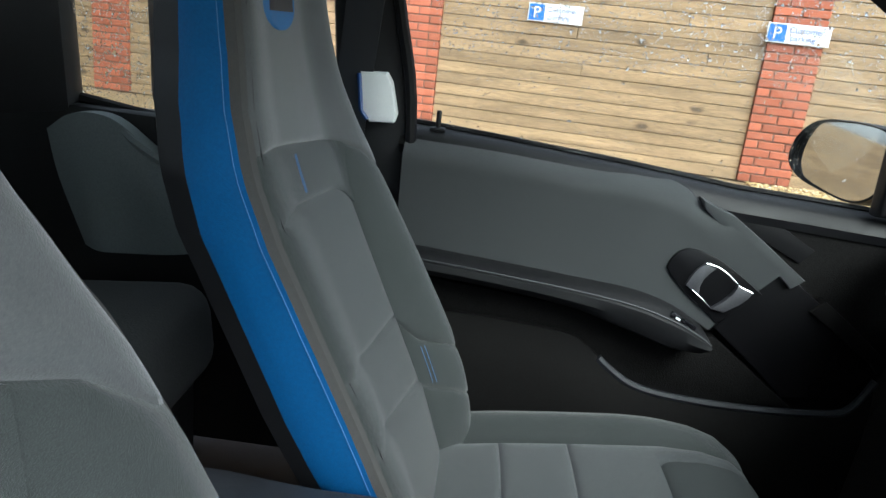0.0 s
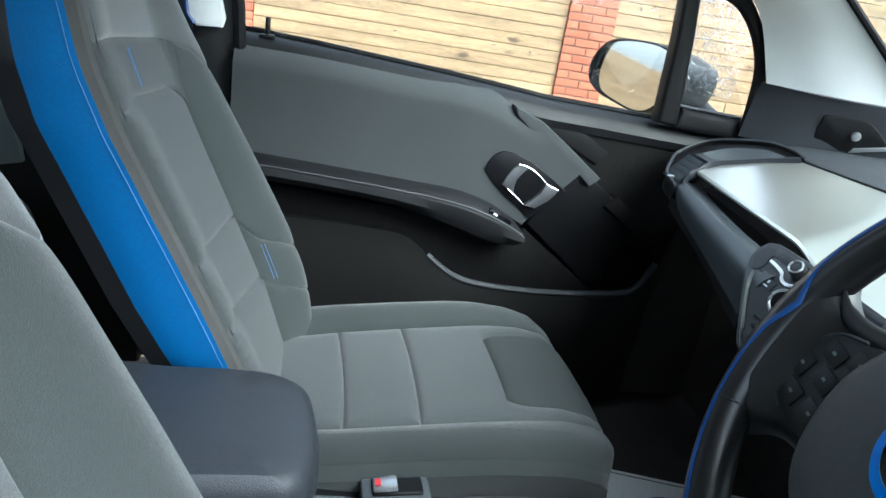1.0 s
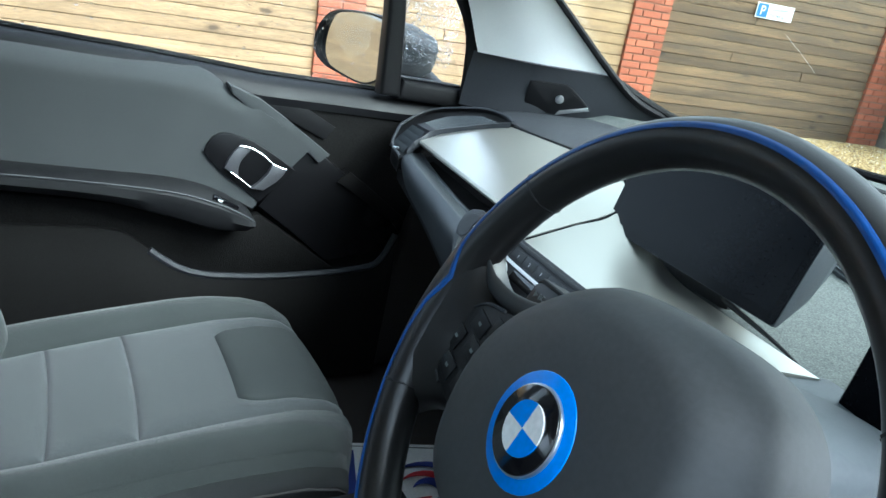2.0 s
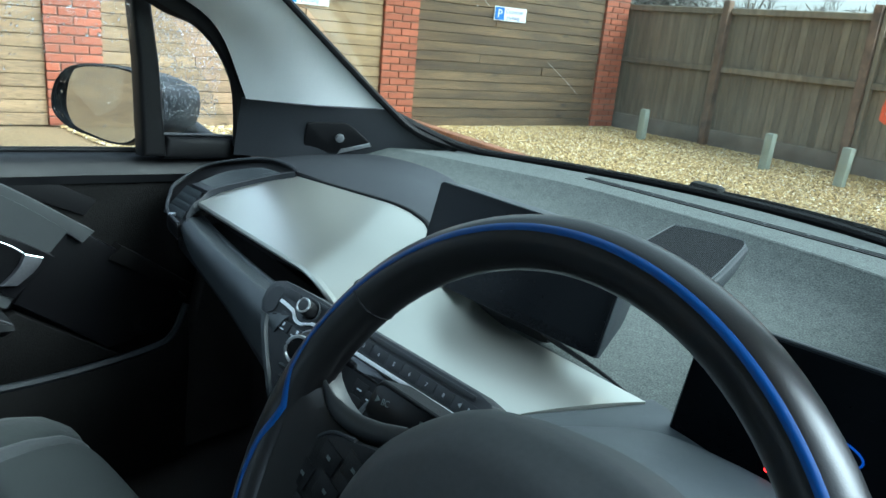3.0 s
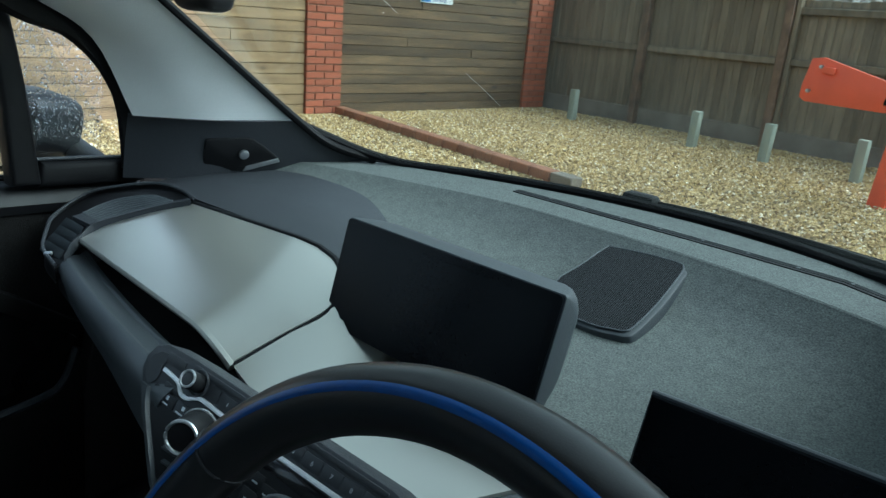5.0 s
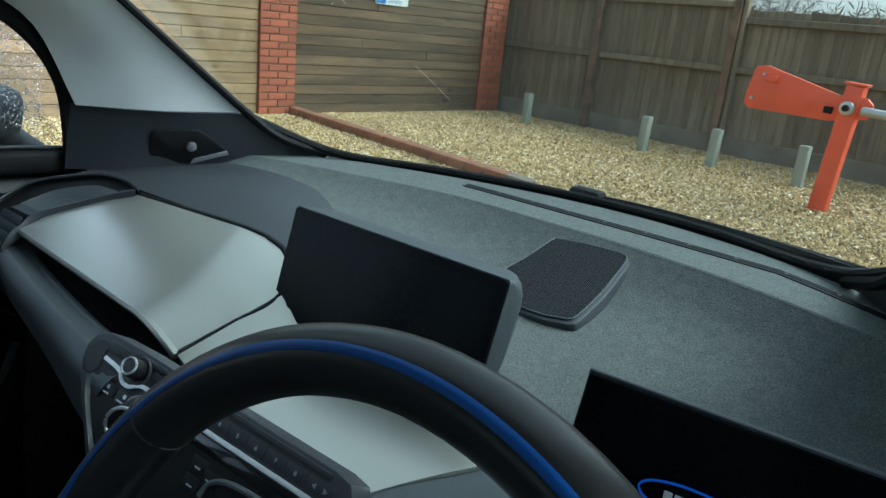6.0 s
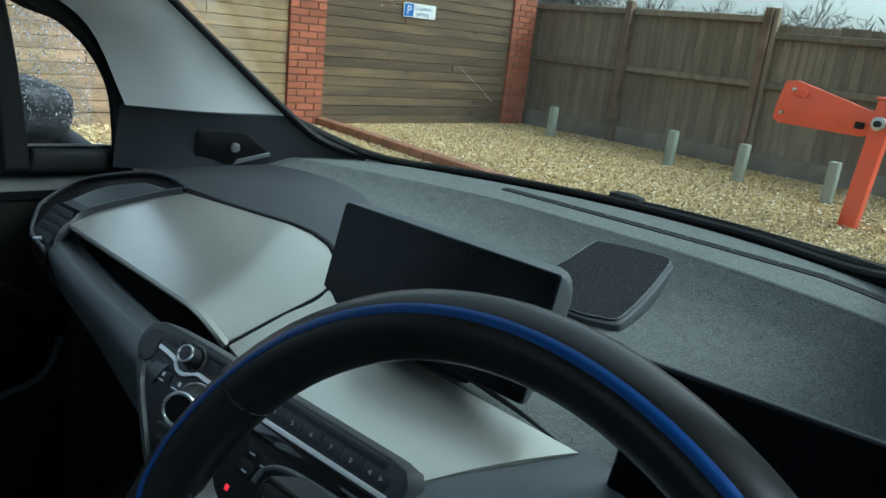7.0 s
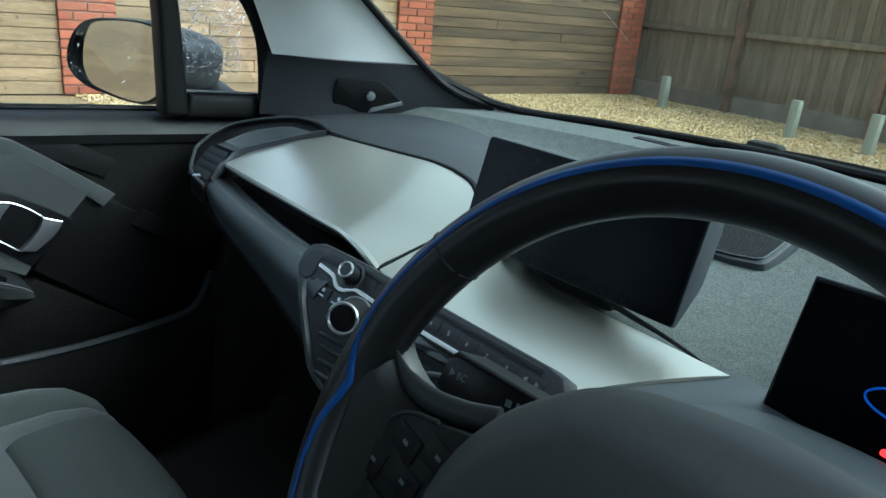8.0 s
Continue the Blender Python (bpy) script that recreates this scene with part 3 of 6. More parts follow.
hedge("far_thicket", ((-8.37, 14.6), (-6.27, 14.3)), (0.6, 2.8), 9000, 0.12, 9, "grey mass of bare twigs beyond the fence corner", TWIG, "thicket", 0.02)
hedge("far_twigs", ((-6, 14.0), (6, 13.2)), (0.9, 2.15), 5000, 0.1, 10, "thin bare twigs showing over the fence", TWIG, "thicket", 0.02)
bare_tree(-5.32, 14.5, 4.6, 41, 0.3)


# ---------------------------------------------------------------- car shell
def lerp(x, xs, ys):
    return float(np.interp(x, xs, ys))


floor = tagged(part("floor", rbox(1.5, 3.0, 0.06, 0.01, at=(0, 0.0, 0.3)), CARPET), "black carpeted car floor", "floor", kind="structure")
tagged(part("floor_tunnel", rbox(0.2, 1.6, 0.06, 0.02, at=(0, 0.3, 0.355)), CARPET), "low carpeted tunnel along the car floor", "floor", kind="structure")
tagged(part("bulkhead", prism([(0.96, 0.3), (1.4, 0.3), (1.42, 0.93), (1.3, 0.9), (1.12, 0.62)], -0.74, 0.74, "x"), CARPET), "dark carpeted bulkhead in front of the footwells", "bulkhead", kind="structure")

for s_, nm in ((-1, "kick_panel_left"), (1, "kick_panel_right")):
    tagged(part(nm, prism([(-0.1, 0.32), (1.42, 0.32), (1.42, 0.96), (0.9, 0.93), (0.9, 0.5), (-0.1, 0.36)], *sorted((s_ * 0.70, s_ * 0.745)), "x"), CARPET), "dark lining at the side of the footwell", "kick panel", kind="structure")

# roof, sides and tail that close the cabin
rc = [[(x, y, z - 0.06 * (x / 0.56) ** 2) for x in (-0.56, -0.3, 0, 0.3, 0.56)] for y, z in ((0.42, 1.47), (0.1, 1.54), (-0.5, 1.55), (-1.2, 1.5))]
ceiling = tagged(part("ceiling", slab(surf(rc, 5, 5), (0, 0, 0.03)), HEADLINER), "pale fabric headliner of the car", "ceiling", kind="structure")
tagged(part("wall_rear", prism([(-0.72, 0.33), (0.72, 0.33), (0.7, 1.0), (-0.7, 1.0)], -1.42, -1.38, "y"), BLACK), "dark tailgate lining", "wall", kind="structure")
rear_glass = part("window_7", prism([(-0.66, 1.02), (0.66, 1.02), (0.56, 1.46), (-0.56, 1.46)], -1.39, -1.385, "y"), DARKGLASS)
rear_glass.visible_shadow = False
tagged(rear_glass, "dark tinted tailgate window", "window", kind="structure")
tagged(part("roof_rail_left", tube(crom([(-0.57, 0.40, 1.45), (-0.62, 0.1, 1.47), (-0.62, -0.6, 1.48), (-0.58, -1.4, 1.46)], 5), 0.055, 10), HEADLINER), "pale roof rail over the side window", "trim", kind="structure")
tagged(part("roof_rail_right", tube(crom([(0.57, 0.40, 1.45), (0.62, 0.1, 1.47), (0.62, -0.6, 1.48), (0.58, -1.4, 1.46)], 5), 0.055, 10), HEADLINER), "pale roof rail over the side window", "trim", kind="structure")
rq = part("window_8", prism([(-0.78, 0.955), (-0.26, 0.965), (-0.3, 1.44), (-0.7, 1.44)], 0.67, 0.675, "x"), DARKGLASS)
tagged(rq, "dark tinted rear side window", "window", kind="structure")
# unseen pillar and lining, added to keep side light off the driver seat
tagged(part("wall_right_pillar", prism([(-0.27, 0.95), (-0.035, 0.96), (-0.06, 1.47), (-0.31, 1.47)], 0.655, 0.7, "x", 0.006), BLACK), "dark door pillar beside the driver seat", "wall", kind="structure")
tagged(part("wall_right_rear", prism([(-1.4, 0.95), (-0.77, 0.95), (-0.69, 1.47), (-1.4, 1.47)], 0.655, 0.7, "x", 0.006), BLACK), "dark lining behind the rear side window", "wall", kind="structure")
tagged(part("wall_right_lower", prism([(-0.63, 0.33), (-0.05, 0.33), (-0.05, 0.98), (-0.63, 0.96)], 0.7, 0.74, "x"), BLACK), "dark lining of the right car side", "wall", kind="structure")
for s, nm in ((-1, "wall_left"), (1, "wall_right")):
    tagged(part(nm, prism([(-1.42, 0.33), (-0.62, 0.33), (-0.62, 0.95), (-1.42, 1.0)], s * 0.7, s * 0.74, "x"), BLACK), "dark lining of the car side", "wall", kind="structure")


# A-pillar: dark foot panel, pale trim above, black window seal
def a_pillar(s):
    p = thing("pillar_trim", "pale grey fabric windscreen pillar trim over a dark plastic foot", "pillar trim")
    W = lambda x, y, z: (s * x, y, z)
    ws = crom([(0.40, 0.43, 1.50), (0.478, 0.70, 1.358), (0.498, 0.86, 1.245), (0.502, 0.98, 1.157), (0.502, 1.129, 1.045)], 5)
    dr = crom([(0.55, 0.38, 1.44), (0.598, 0.62, 1.30), (0.618, 0.755, 1.224), (0.626, 0.848, 1.166), (0.628, 0.906, 1.047)], 5)
    mid = (ws + dr) / 2
    mid[:, 0] -= 0.022
    mid[:, 1] -= 0.012
    q1 = ws * 0.78 + dr * 0.22
    q1[:, 0] -= 0.012
    q2 = ws * 0.22 + dr * 0.78
    q2[:, 0] -= 0.018
    G = np.array([ws, q1, mid, q2, dr])
    G[:, :, 0] *= s
    part("upper_trim", slab(G, (s * 0.035, 0.02, 0.012)), PILLARTRIM, p)
    ft = [[W(*q) for q in r] for r in (
        ((0.502, 1.131, 1.043), (0.535, 1.04, 1.043), (0.585, 0.965, 1.044), (0.65, 0.91, 1.047)),
        ((0.485, 1.19, 1.005), (0.545, 1.06, 1.0), (0.595, 0.97, 0.998), (0.655, 0.905, 1.0)),
        ((0.455, 1.27, 0.965), (0.55, 1.1, 0.94), (0.60, 0.98, 0.94), (0.66, 0.9, 0.94)))]
    part("foot_panel", slab(surf(ft, 5, 5), (s * 0.03, 0.02, 0)), DARK, p)
    seal = crom([(0.60, 0.60, 1.30), (0.633, 0.745, 1.214), (0.642, 0.815, 1.183), (0.648, 0.857, 1.148), (0.655, 0.889, 1.106), (0.66, 0.908, 1.06), (0.663, 0.914, 1.0), (0.664, 0.914, 0.955)], 6)
    seal[:, 0] *= s
    part("window_seal", tube(seal, np.interp(np.arange(len(seal)), (0, 6, 12, 18), (0.024, 0.017, 0.012, 0.0105)), 8, flat=1.3), RUBBER, p)
    edge = crom([(0.395, 0.43, 1.50), (0.473, 0.705, 1.358), (0.493, 0.865, 1.245), (0.497, 0.985, 1.157), (0.496, 1.134, 1.046), (0.478, 1.20, 1.0), (0.44, 1.275, 0.972)], 5)
    edge[:, 0] *= s
    part("glass_seal", tube(edge, np.interp(np.arange(len(edge)), (0, 14, 22, len(edge) - 1), (0.007, 0.0065, 0.0075, 0.009)), 8), RUBBER, p)
    # tweeter pod in the foot panel
    ax, uz, nn = Vector((-0.4470 * s, 0.8941, 0.0284)), Vector((-0.3293 * s, -0.1941, 0.9241)), Vector((-0.8317 * s, -0.4037, -0.3812))
    tm = Matrix((ax, uz, nn)).transposed().to_4x4()
    tm.translation = (s * 0.545, 1.06, 1.0)
    part("tweeter_pod", prism([(-0.0643, -0.0444), (-0.0656, 0.0046), (-0.0575, 0.0147), (-0.0141, 0.0151), (0.0152, 0.0111), (0.0593, -0.028), (0.0589, -0.0353), (-0.0036, -0.0515)], -0.006, 0.004, "z", 0.002, 2, 3, m=tm), BLACK, p)
    bm = disc(0.0085, 0.008, (-0.0017, -0.0154, 0.006), seg=20, bevel=0.002)
    bmesh.ops.transform(bm, matrix=tm, verts=bm.verts)
    part("tweeter_dome", bm, SILVER, p)
    part("tweeter_bar", prism([(-0.0026, -0.0515), (0.0028, -0.0407), (0.0582, -0.0267), (0.0619, -0.0342)], -0.002, 0.006, "z", 0.001, 1, m=tm), SILVER, p)
    return p


a_pillar(-1)
a_pillar(1)

# windscreen, with its lower black band
wb = [(-0.515, 1.14, 1.04), (-0.42, 1.27, 0.98), (-0.23, 1.345, 0.975), (0.0, 1.385, 0.975), (0.23, 1.365, 0.975), (0.42, 1.28, 0.98), (0.515, 1.14, 1.04)]
wt = [(-0.41, 0.44, 1.50), (-0.3, 0.42, 1.505), (-0.15, 0.41, 1.51), (0, 0.405, 1.512), (0.15, 0.41, 1.51), (0.3, 0.42, 1.505), (0.41, 0.44, 1.50)]
wm = [((a[0] * 0.52 + b[0] * 0.48) * 1.1, (a[1] + b[1]) / 2 + 0.05, (a[2] + b[2]) / 2 + 0.03) for a, b in zip(wb, wt)]
win = part("window_1", slab(surf([wb, wm, wt], 6, 4), (0, 0.003, 0.003)), SCREENGLASS)
win.visible_shadow = False
tagged(win, "raked clear windscreen with a few raindrops", "windscreen", kind="structure")
# thin pale lines on the glass
part("scratch", tube(crom([(-0.114, 1.1, 1.166), (-0.105, 1.133, 1.144), (-0.098, 1.165, 1.122)], 5), 0.00022, 4), PALELINE, win)
part("scratch", tube([(-0.147, 0.961, 1.253), (-0.146, 0.975, 1.245), (-0.145, 0.99, 1.236)], 0.00028, 4), PALELINE, win)
part("stone_chip", rbox(0.002, 0.0015, 0.0008, 0.0003, 1, at=(-0.163, 0.985, 1.235)), WHITE, win)
cowl = crom([(q[0], q[1] + 0.012, q[2] - 0.004) for q in wb], 6)
tagged(part("cowl_seal", tube(cowl, 0.008, 8), RUBBER), "black rubber strip along the windscreen foot", "seal", kind="structure")
tagged(part("header_trim", tube(crom(wt, 5), 0.03, 8), HEADLINER), "pale trim over the windscreen", "trim", kind="structure")
# black scuttle panel and wipers outside
sc = [[(q[0] * 1.12, q[1] + d, q[2] + e) for q in wb] for d, e in ((0.02, -0.012), (0.1, -0.03), (0.2, -0.1))]
tagged(part("scuttle", slab(surf(sc, 3, 4), (0, 0, -0.02)), RUBBER), "black scuttle panel outside the windscreen", "scuttle", kind="structure")
bn = [[(x, y, 0.9 - 0.10 * (abs(x) / 0.7) ** 3 - (y - 1.55) * 0.25) for x in (-0.78, -0.5, -0.2, 0.2, 0.5, 0.78)] for y in (1.52, 1.75, 2.0, 2.15)]
bn = [[(x, y - 0.25 * (abs(x) / 0.78) ** 2, z - 0.06) for x, y, z in r] for r in bn]
tagged(part("bonnet", slab(surf(bn, 4, 4), (0, 0, -0.03)), BODY), "dark painted car bonnet", "bonnet", kind="structure")
wiper = thing("wiper", "black windscreen wiper resting along the glass foot", "wiper")
part("arm", tube(crom([(0.08, 1.43, 0.968), (0.2, 1.41, 0.972), (0.36, 1.37, 0.975), (0.5, 1.31, 0.978)], 5), 0.005, 8), RUBBER, wiper)
part("blade", tube(crom([(0.0, 1.42, 0.972), (0.15, 1.405, 0.976), (0.33, 1.355, 0.979), (0.47, 1.285, 0.982)], 5), 0.004, 6, flat=1.5), RUBBER, wiper)
part("pivot_cap", rbox(0.06, 0.03, 0.022, 0.008, 2, at=(0.03, 1.415, 0.975), rot=(0, 0, -8)), RUBBER, wiper)

# ---------------------------------------------------------------- doors
SY = (-0.06, 0.0, 0.1, 0.22, 0.32, 0.42, 0.52, 0.64, 0.76, 0.95)
SZ = (1.0, 0.997, 0.99, 0.98, 0.972, 0.962, 0.951, 0.945, 0.938, 0.928)


def front_door(s):
    """Inner side of a front door; s is -1 for the passenger's, 1 for the driver's."""
    d = thing("front_door", "closed car door with grey cloth pad, black armrest and map pocket", "car door")

    def px(name, poly, lo, hi, material, bevel=0.004, rp=0, label="", parent=None):
        a, b = sorted((s * lo, s * hi))
        return part(name, prism(poly, a, b, "x", bevel, 2, rp), material, parent or d, label)

    px("door_shell", [(-0.06, 0.34), (0.9, 0.34), (0.97, 0.6), (0.97, 0.915), (0.42, 0.94), (-0.06, 0.975)], 0.695, 0.75, DARKFELT, 0.004)
    # waist rail that the glass rises from
    rings = []
    for y, z in zip(SY, SZ):
        rings.append([(s * x, y, z + dz) for x, dz in ((0.75, -0.03), (0.75, -0.004), (0.725, 0.002), (0.705, -0.002), (0.692, -0.012), (0.684, -0.03), (0.69, -0.045))])
    part("waist_rail", loft(rings), BLACK, d)
    part("glass_seal", tube([(s * 0.735, y, z + 0.004) for y, z in zip(SY, SZ)], 0.006, 6), RUBBER, d)
    # cloth pad, fuller in the middle and rolled over the waist
    top = crom([(-0.05, 0.992), (0.1, 0.985), (0.25, 0.974), (0.36, 0.968), (0.42, 0.955), (0.455, 0.932), (0.53, 0.886), (0.6, 0.832)], 4)
    bot = crom([(-0.05, 0.795), (0.1, 0.79), (0.25, 0.778), (0.36, 0.766), (0.414, 0.755), (0.446, 0.744), (0.475, 0.733), (0.502, 0.718)], 4)
    G = []
    for k in (0, 0.015, 0.035, 0.06, 0.085, 0.11, 0.14, 0.17, 0.21, 0.27, 0.4, 0.55, 0.7, 0.85, 1):
        row = []
        for (ya, za), (yb, zb) in zip(top, bot):
            x = 0.655 + 0.004 * math.sin(k * 3.1)
            x += 0.062 * max(0, 1 - k / 0.22) ** 2.2 * max(0.0, min(1.0, (0.52 - ya) / 0.15))
            row.append((s * x, ya + (yb - ya) * k, za + (zb - za) * k))
        G.append(row)
    part("cloth_pad", slab(G, (s * 0.045, 0, 0)), PADCLOTH, d)
    px("pad_wedge", [(0.45, 0.941), (0.51, 0.917), (0.56, 0.884), (0.608, 0.849), (0.645, 0.823), (0.624, 0.805), (0.6, 0.826), (0.547, 0.862), (0.494, 0.894), (0.456, 0.925)], 0.662, 0.70, PADCLOTH, 0.004)
    px("strap_panel", [(0.69, 0.79), (0.73, 0.762), (0.825, 0.69), (0.812, 0.672), (0.72, 0.735), (0.668, 0.768)], 0.668, 0.70, LINING, 0.003)
    px("gloss_panel", [(0.612, 0.834), (0.72, 0.757), (0.812, 0.668), (0.75, 0.612), (0.662, 0.6), (0.59, 0.66), (0.518, 0.716), (0.574, 0.797)], 0.674, 0.70, DOORBLACK, 0.004)
    # inside handle in its dark cup
    px("handle_cup", [(0.412, 0.822), (0.416, 0.836), (0.426, 0.85), (0.439, 0.857), (0.457, 0.857), (0.497, 0.844), (0.539, 0.819), (0.576, 0.793), (0.514, 0.732), (0.482, 0.757), (0.451, 0.779), (0.423, 0.807)], 0.6525, 0.70, DOORBLACK, 0.002)
    grip = px("handle_bracket", [(0.474, 0.838), (0.492, 0.831), (0.482, 0.82), (0.474, 0.808), (0.471, 0.795), (0.472, 0.78), (0.461, 0.787), (0.446, 0.796), (0.452, 0.812), (0.462, 0.828)], 0.646, 0.656, HANDLEGREY, 0.003, label="dark satin inside door handle with bright edges")
    px("lever", [(0.531, 0.806), (0.545, 0.801), (0.558, 0.796), (0.552, 0.785), (0.541, 0.773), (0.517, 0.756), (0.495, 0.76), (0.512, 0.775), (0.524, 0.79)], 0.643, 0.656, HANDLEGREY, 0.003, parent=grip)
    for edge in ([(0.472, 0.838), (0.492, 0.834), (0.512, 0.823), (0.528, 0.81), (0.534, 0.805), (0.557, 0.7965)], [(0.458, 0.789), (0.474, 0.778), (0.494, 0.762)]):
        part("chrome_edge", tube(crom([(s * 0.6455, y, z) for y, z in edge], 4), 0.0014, 6), CHROME, grip)
    # armrest
    ar_t = crom([(-0.05, 0.808), (0.1, 0.797), (0.25, 0.785), (0.36, 0.775), (0.43, 0.756), (0.478, 0.73), (0.498, 0.712)], 5)
    ar_b = crom([(-0.05, 0.765), (0.1, 0.755), (0.25, 0.737), (0.36, 0.706), (0.43, 0.684), (0.478, 0.682), (0.498, 0.692)], 5)
    R = []
    for (ya, za), (yb, zb) in zip(ar_t, ar_b):
        h = za - zb
        R.append([(s * x, ya, zb + h * f) for x, f in ((0.69, 1.02), (0.65, 1.0), (0.622, 0.9), (0.606, 0.72), (0.604, 0.45), (0.615, 0.15), (0.64, 0.0), (0.69, -0.05))])
    part("armrest", loft(R), BLACK, d, "black padded armrest")
    part("armrest_seam", tube([(s * 0.6105, a[0], b[1] + (a[1] - b[1]) * 0.8) for a, b in zip(ar_t, ar_b)], 0.0014, 5), DARK, d)
    sw = part("window_switch", rbox(0.012, 0.05, 0.016, 0.003, 2, at=(s * 0.622, 0.445, 0.738), rot=(-28, 0, 0)), GLOSSBLACK, d)
    part("switch_mark", rbox(0.002, 0.008, 0.004, 0, at=(s * 0.615, 0.436, 0.746), rot=(-28, 0, 0)), WHITE, sw)
    # fibre insert under the armrest and the map pocket
    px("fibre_insert", [(-0.05, 0.75), (0.3, 0.72), (0.47, 0.69), (0.52, 0.70), (0.68, 0.585), (0.45, 0.57), (0.2, 0.66), (-0.05, 0.68)], 0.672, 0.70, DARKFELT, 0.003)
    rim = crom([(-0.05, 0.693), (0.1, 0.69), (0.205, 0.684), (0.275, 0.676), (0.31, 0.655), (0.345, 0.625), (0.395, 0.596), (0.472, 0.583), (0.6, 0.58), (0.735, 0.59), (0.775, 0.61), (0.80, 0.662)], 4)
    low = np.array([[y, 0.35] for y in np.linspace(-0.05, 0.78, len(rim))])
    G = []
    for k in np.linspace(0, 1, 7):
        G.append([(s * (0.655 - 0.022 * math.sin(min(1, k * 3) * 1.57)), a[0] + (b[0] - a[0]) * k, a[1] + (b[1] - a[1]) * k) for a, b in zip(rim, low)])
    part("map_pocket", slab(G, (s * 0.012, 0, 0)), LINING, d)
    part("pocket_lip", tube([(s * 0.655, y, z) for y, z in rim[18:]], 0.006, 6, flat=1.2), DARK, d)
    px("sill_kick", [(0.80, 0.35), (0.95, 0.35), (0.96, 0.8), (0.85, 0.74), (0.83, 0.66), (0.79, 0.5)], 0.66, 0.70, CARPET, 0.006)
    part("speaker_patch", prism([(0.5, 0.91), (0.56, 0.925), (0.66, 0.87), (0.64, 0.845)], *sorted((s * 0.69, s * 0.7)), "x", 0.002), RUBBER, d)
    # lock pin
    if s < 0:
        pin = part("lock_pin", disc(0.0045, 0.035, (s * 0.713, 0.0, 1.012), (0, 0, 0), 10, 0.002), BLACK, d)
        part("pin_collar", rbox(0.02, 0.026, 0.006, 0.002, 2, at=(s * 0.712, 0.0, 0.998)), BLACK, d)
    # fixed post between the main and quarter glass
    part("quarter_post", prism([(0.735, 0.942), (0.778, 0.94), (0.768, 1.1), (0.748, 1.27), (0.718, 1.29), (0.732, 1.1)], *sorted((s * 0.672, s * 0.71)), "x", 0.008, 3), RUBBER, d)
    part("quarter_sill", prism([(0.77, 0.935), (0.95, 0.925), (0.95, 0.962), (0.93, 0.967), (0.78, 0.976)], *sorted((s * 0.672, s * 0.72)), "x", 0.012, 3), RUBBER, d)
    part("sill_ledge", tube([(s * 0.684, 0.775, 0.979), (s * 0.684, 0.85, 0.975), (s * 0.684, 0.91, 0.97)], 0.0045, 8, flat=0.7), DARK, d)
    return d


front_door(-1)
front_door(1)


def glass_sheet(name, pts, label, cat="window"):
    g = part(name, slab(np.array(pts), (0.003, 0, 0)), GLASS)
    g.visible_shadow = False
    return tagged(g, label, cat, kind="structure")


def side_x(y, z):
    return 0.735 - 0.42 * max(0, z - 0.95) * 0.55


G = [[(-side_x(y, z), y, z) for y in np.linspace(-0.03, 0.75, 6)] for z in np.linspace(0.94, 1.42, 5)]
glass_sheet("window_2", G, "rain-speckled front side window glass")
G = [[(-0.7, 0.76 + (0.93 - 0.76) * k * (1 - 0.9 * h), 0.965 + 0.25 * h) for k in np.linspace(0, 1, 4)] for h in np.linspace(0, 1, 4)]
glass_sheet("window_3", G, "small fixed quarter window glass with raindrops")
G = [[(side_x(y, z), y, z) for y in np.linspace(-0.03, 0.75, 6)] for z in np.linspace(0.94, 1.42, 5)]
glass_sheet("window_4", G, "clear driver side window glass")
G = [[(0.7, 0.76 + (0.93 - 0.76) * k * (1 - 0.9 * h), 0.965 + 0.25 * h) for k in np.linspace(0, 1, 4)] for h in np.linspace(0, 1, 4)]
glass_sheet("window_5", G, "small fixed quarter window glass")
glass_sheet("window_6", [[(-side_x(y, z), y, z) for y in (-0.74, -0.4, -0.2)] for z in (0.95, 1.2, 1.42)], "rain-covered rear side window glass").data.materials[0] = DARKGLASS


# raindrops on the outside of the passenger glass
def raindrops(name, n, y0, y1, z0, z1, seed, up, label, size=0.0005):
    rs = np.random.RandomState(seed)
    V, F = [], []
    for k in range(n):
        y = rs.uniform(y0, y1)
        z = z0 + (z1 - z0) * (1 - rs.rand() ** up)
        r = size * math.exp(rs.normal(0, 0.38))
        x = -side_x(y, z) - 0.0005
        o = len(V)
        st = rs.uniform(0.9, 1.5)
        V.append((x - r * 0.75, y, z - r * 0.2))
        for q, e in ((0.55, 0.6), (1.0, 0.0)):
            for a in range(6):
                V.append((x - r * e, y + r * q * math.cos(a * 1.047), z + st * r * q * math.sin(a * 1.047)))
        for a in range(6):
            b = (a + 1) % 6
            F += [(o, o + 1 + a, o + 1 + b), (o + 1 + a, o + 7 + a, o + 7 + b, o + 1 + b)]
        F.append(tuple(o + 12 - a for a in range(6)))
    ob = part(name, (V, F), DROP, None)
    ob.visible_shadow = False
    return tagged(ob, label, "raindrops", kind="stuff")


DROP = mat("water_drop", (0.95, 0.97, 1.0), 0.02, var=0.0, grain=0.0, rvar=0.0)
DROP.node_tree.nodes["Principled BSDF"].inputs["Transmission Weight"].default_value = 1.0
DROP.node_tree.nodes["Principled BSDF"].inputs["IOR"].default_value = 1.33
raindrops("raindrops", 4000, -0.02, 0.74, 0.96, 1.4, 2, 1.5, "fine raindrops on the side window", 0.0007)
raindrops("raindrops", 9000, -0.02, 0.74, 1.13, 1.4, 8, 1.7, "dense fine raindrops high on the side window", 0.0009)
raindrops("raindrops", 3600, 0.765, 0.9, 1.0, 1.22, 12, 1.5, "fine raindrops on the small quarter window", 0.0009)
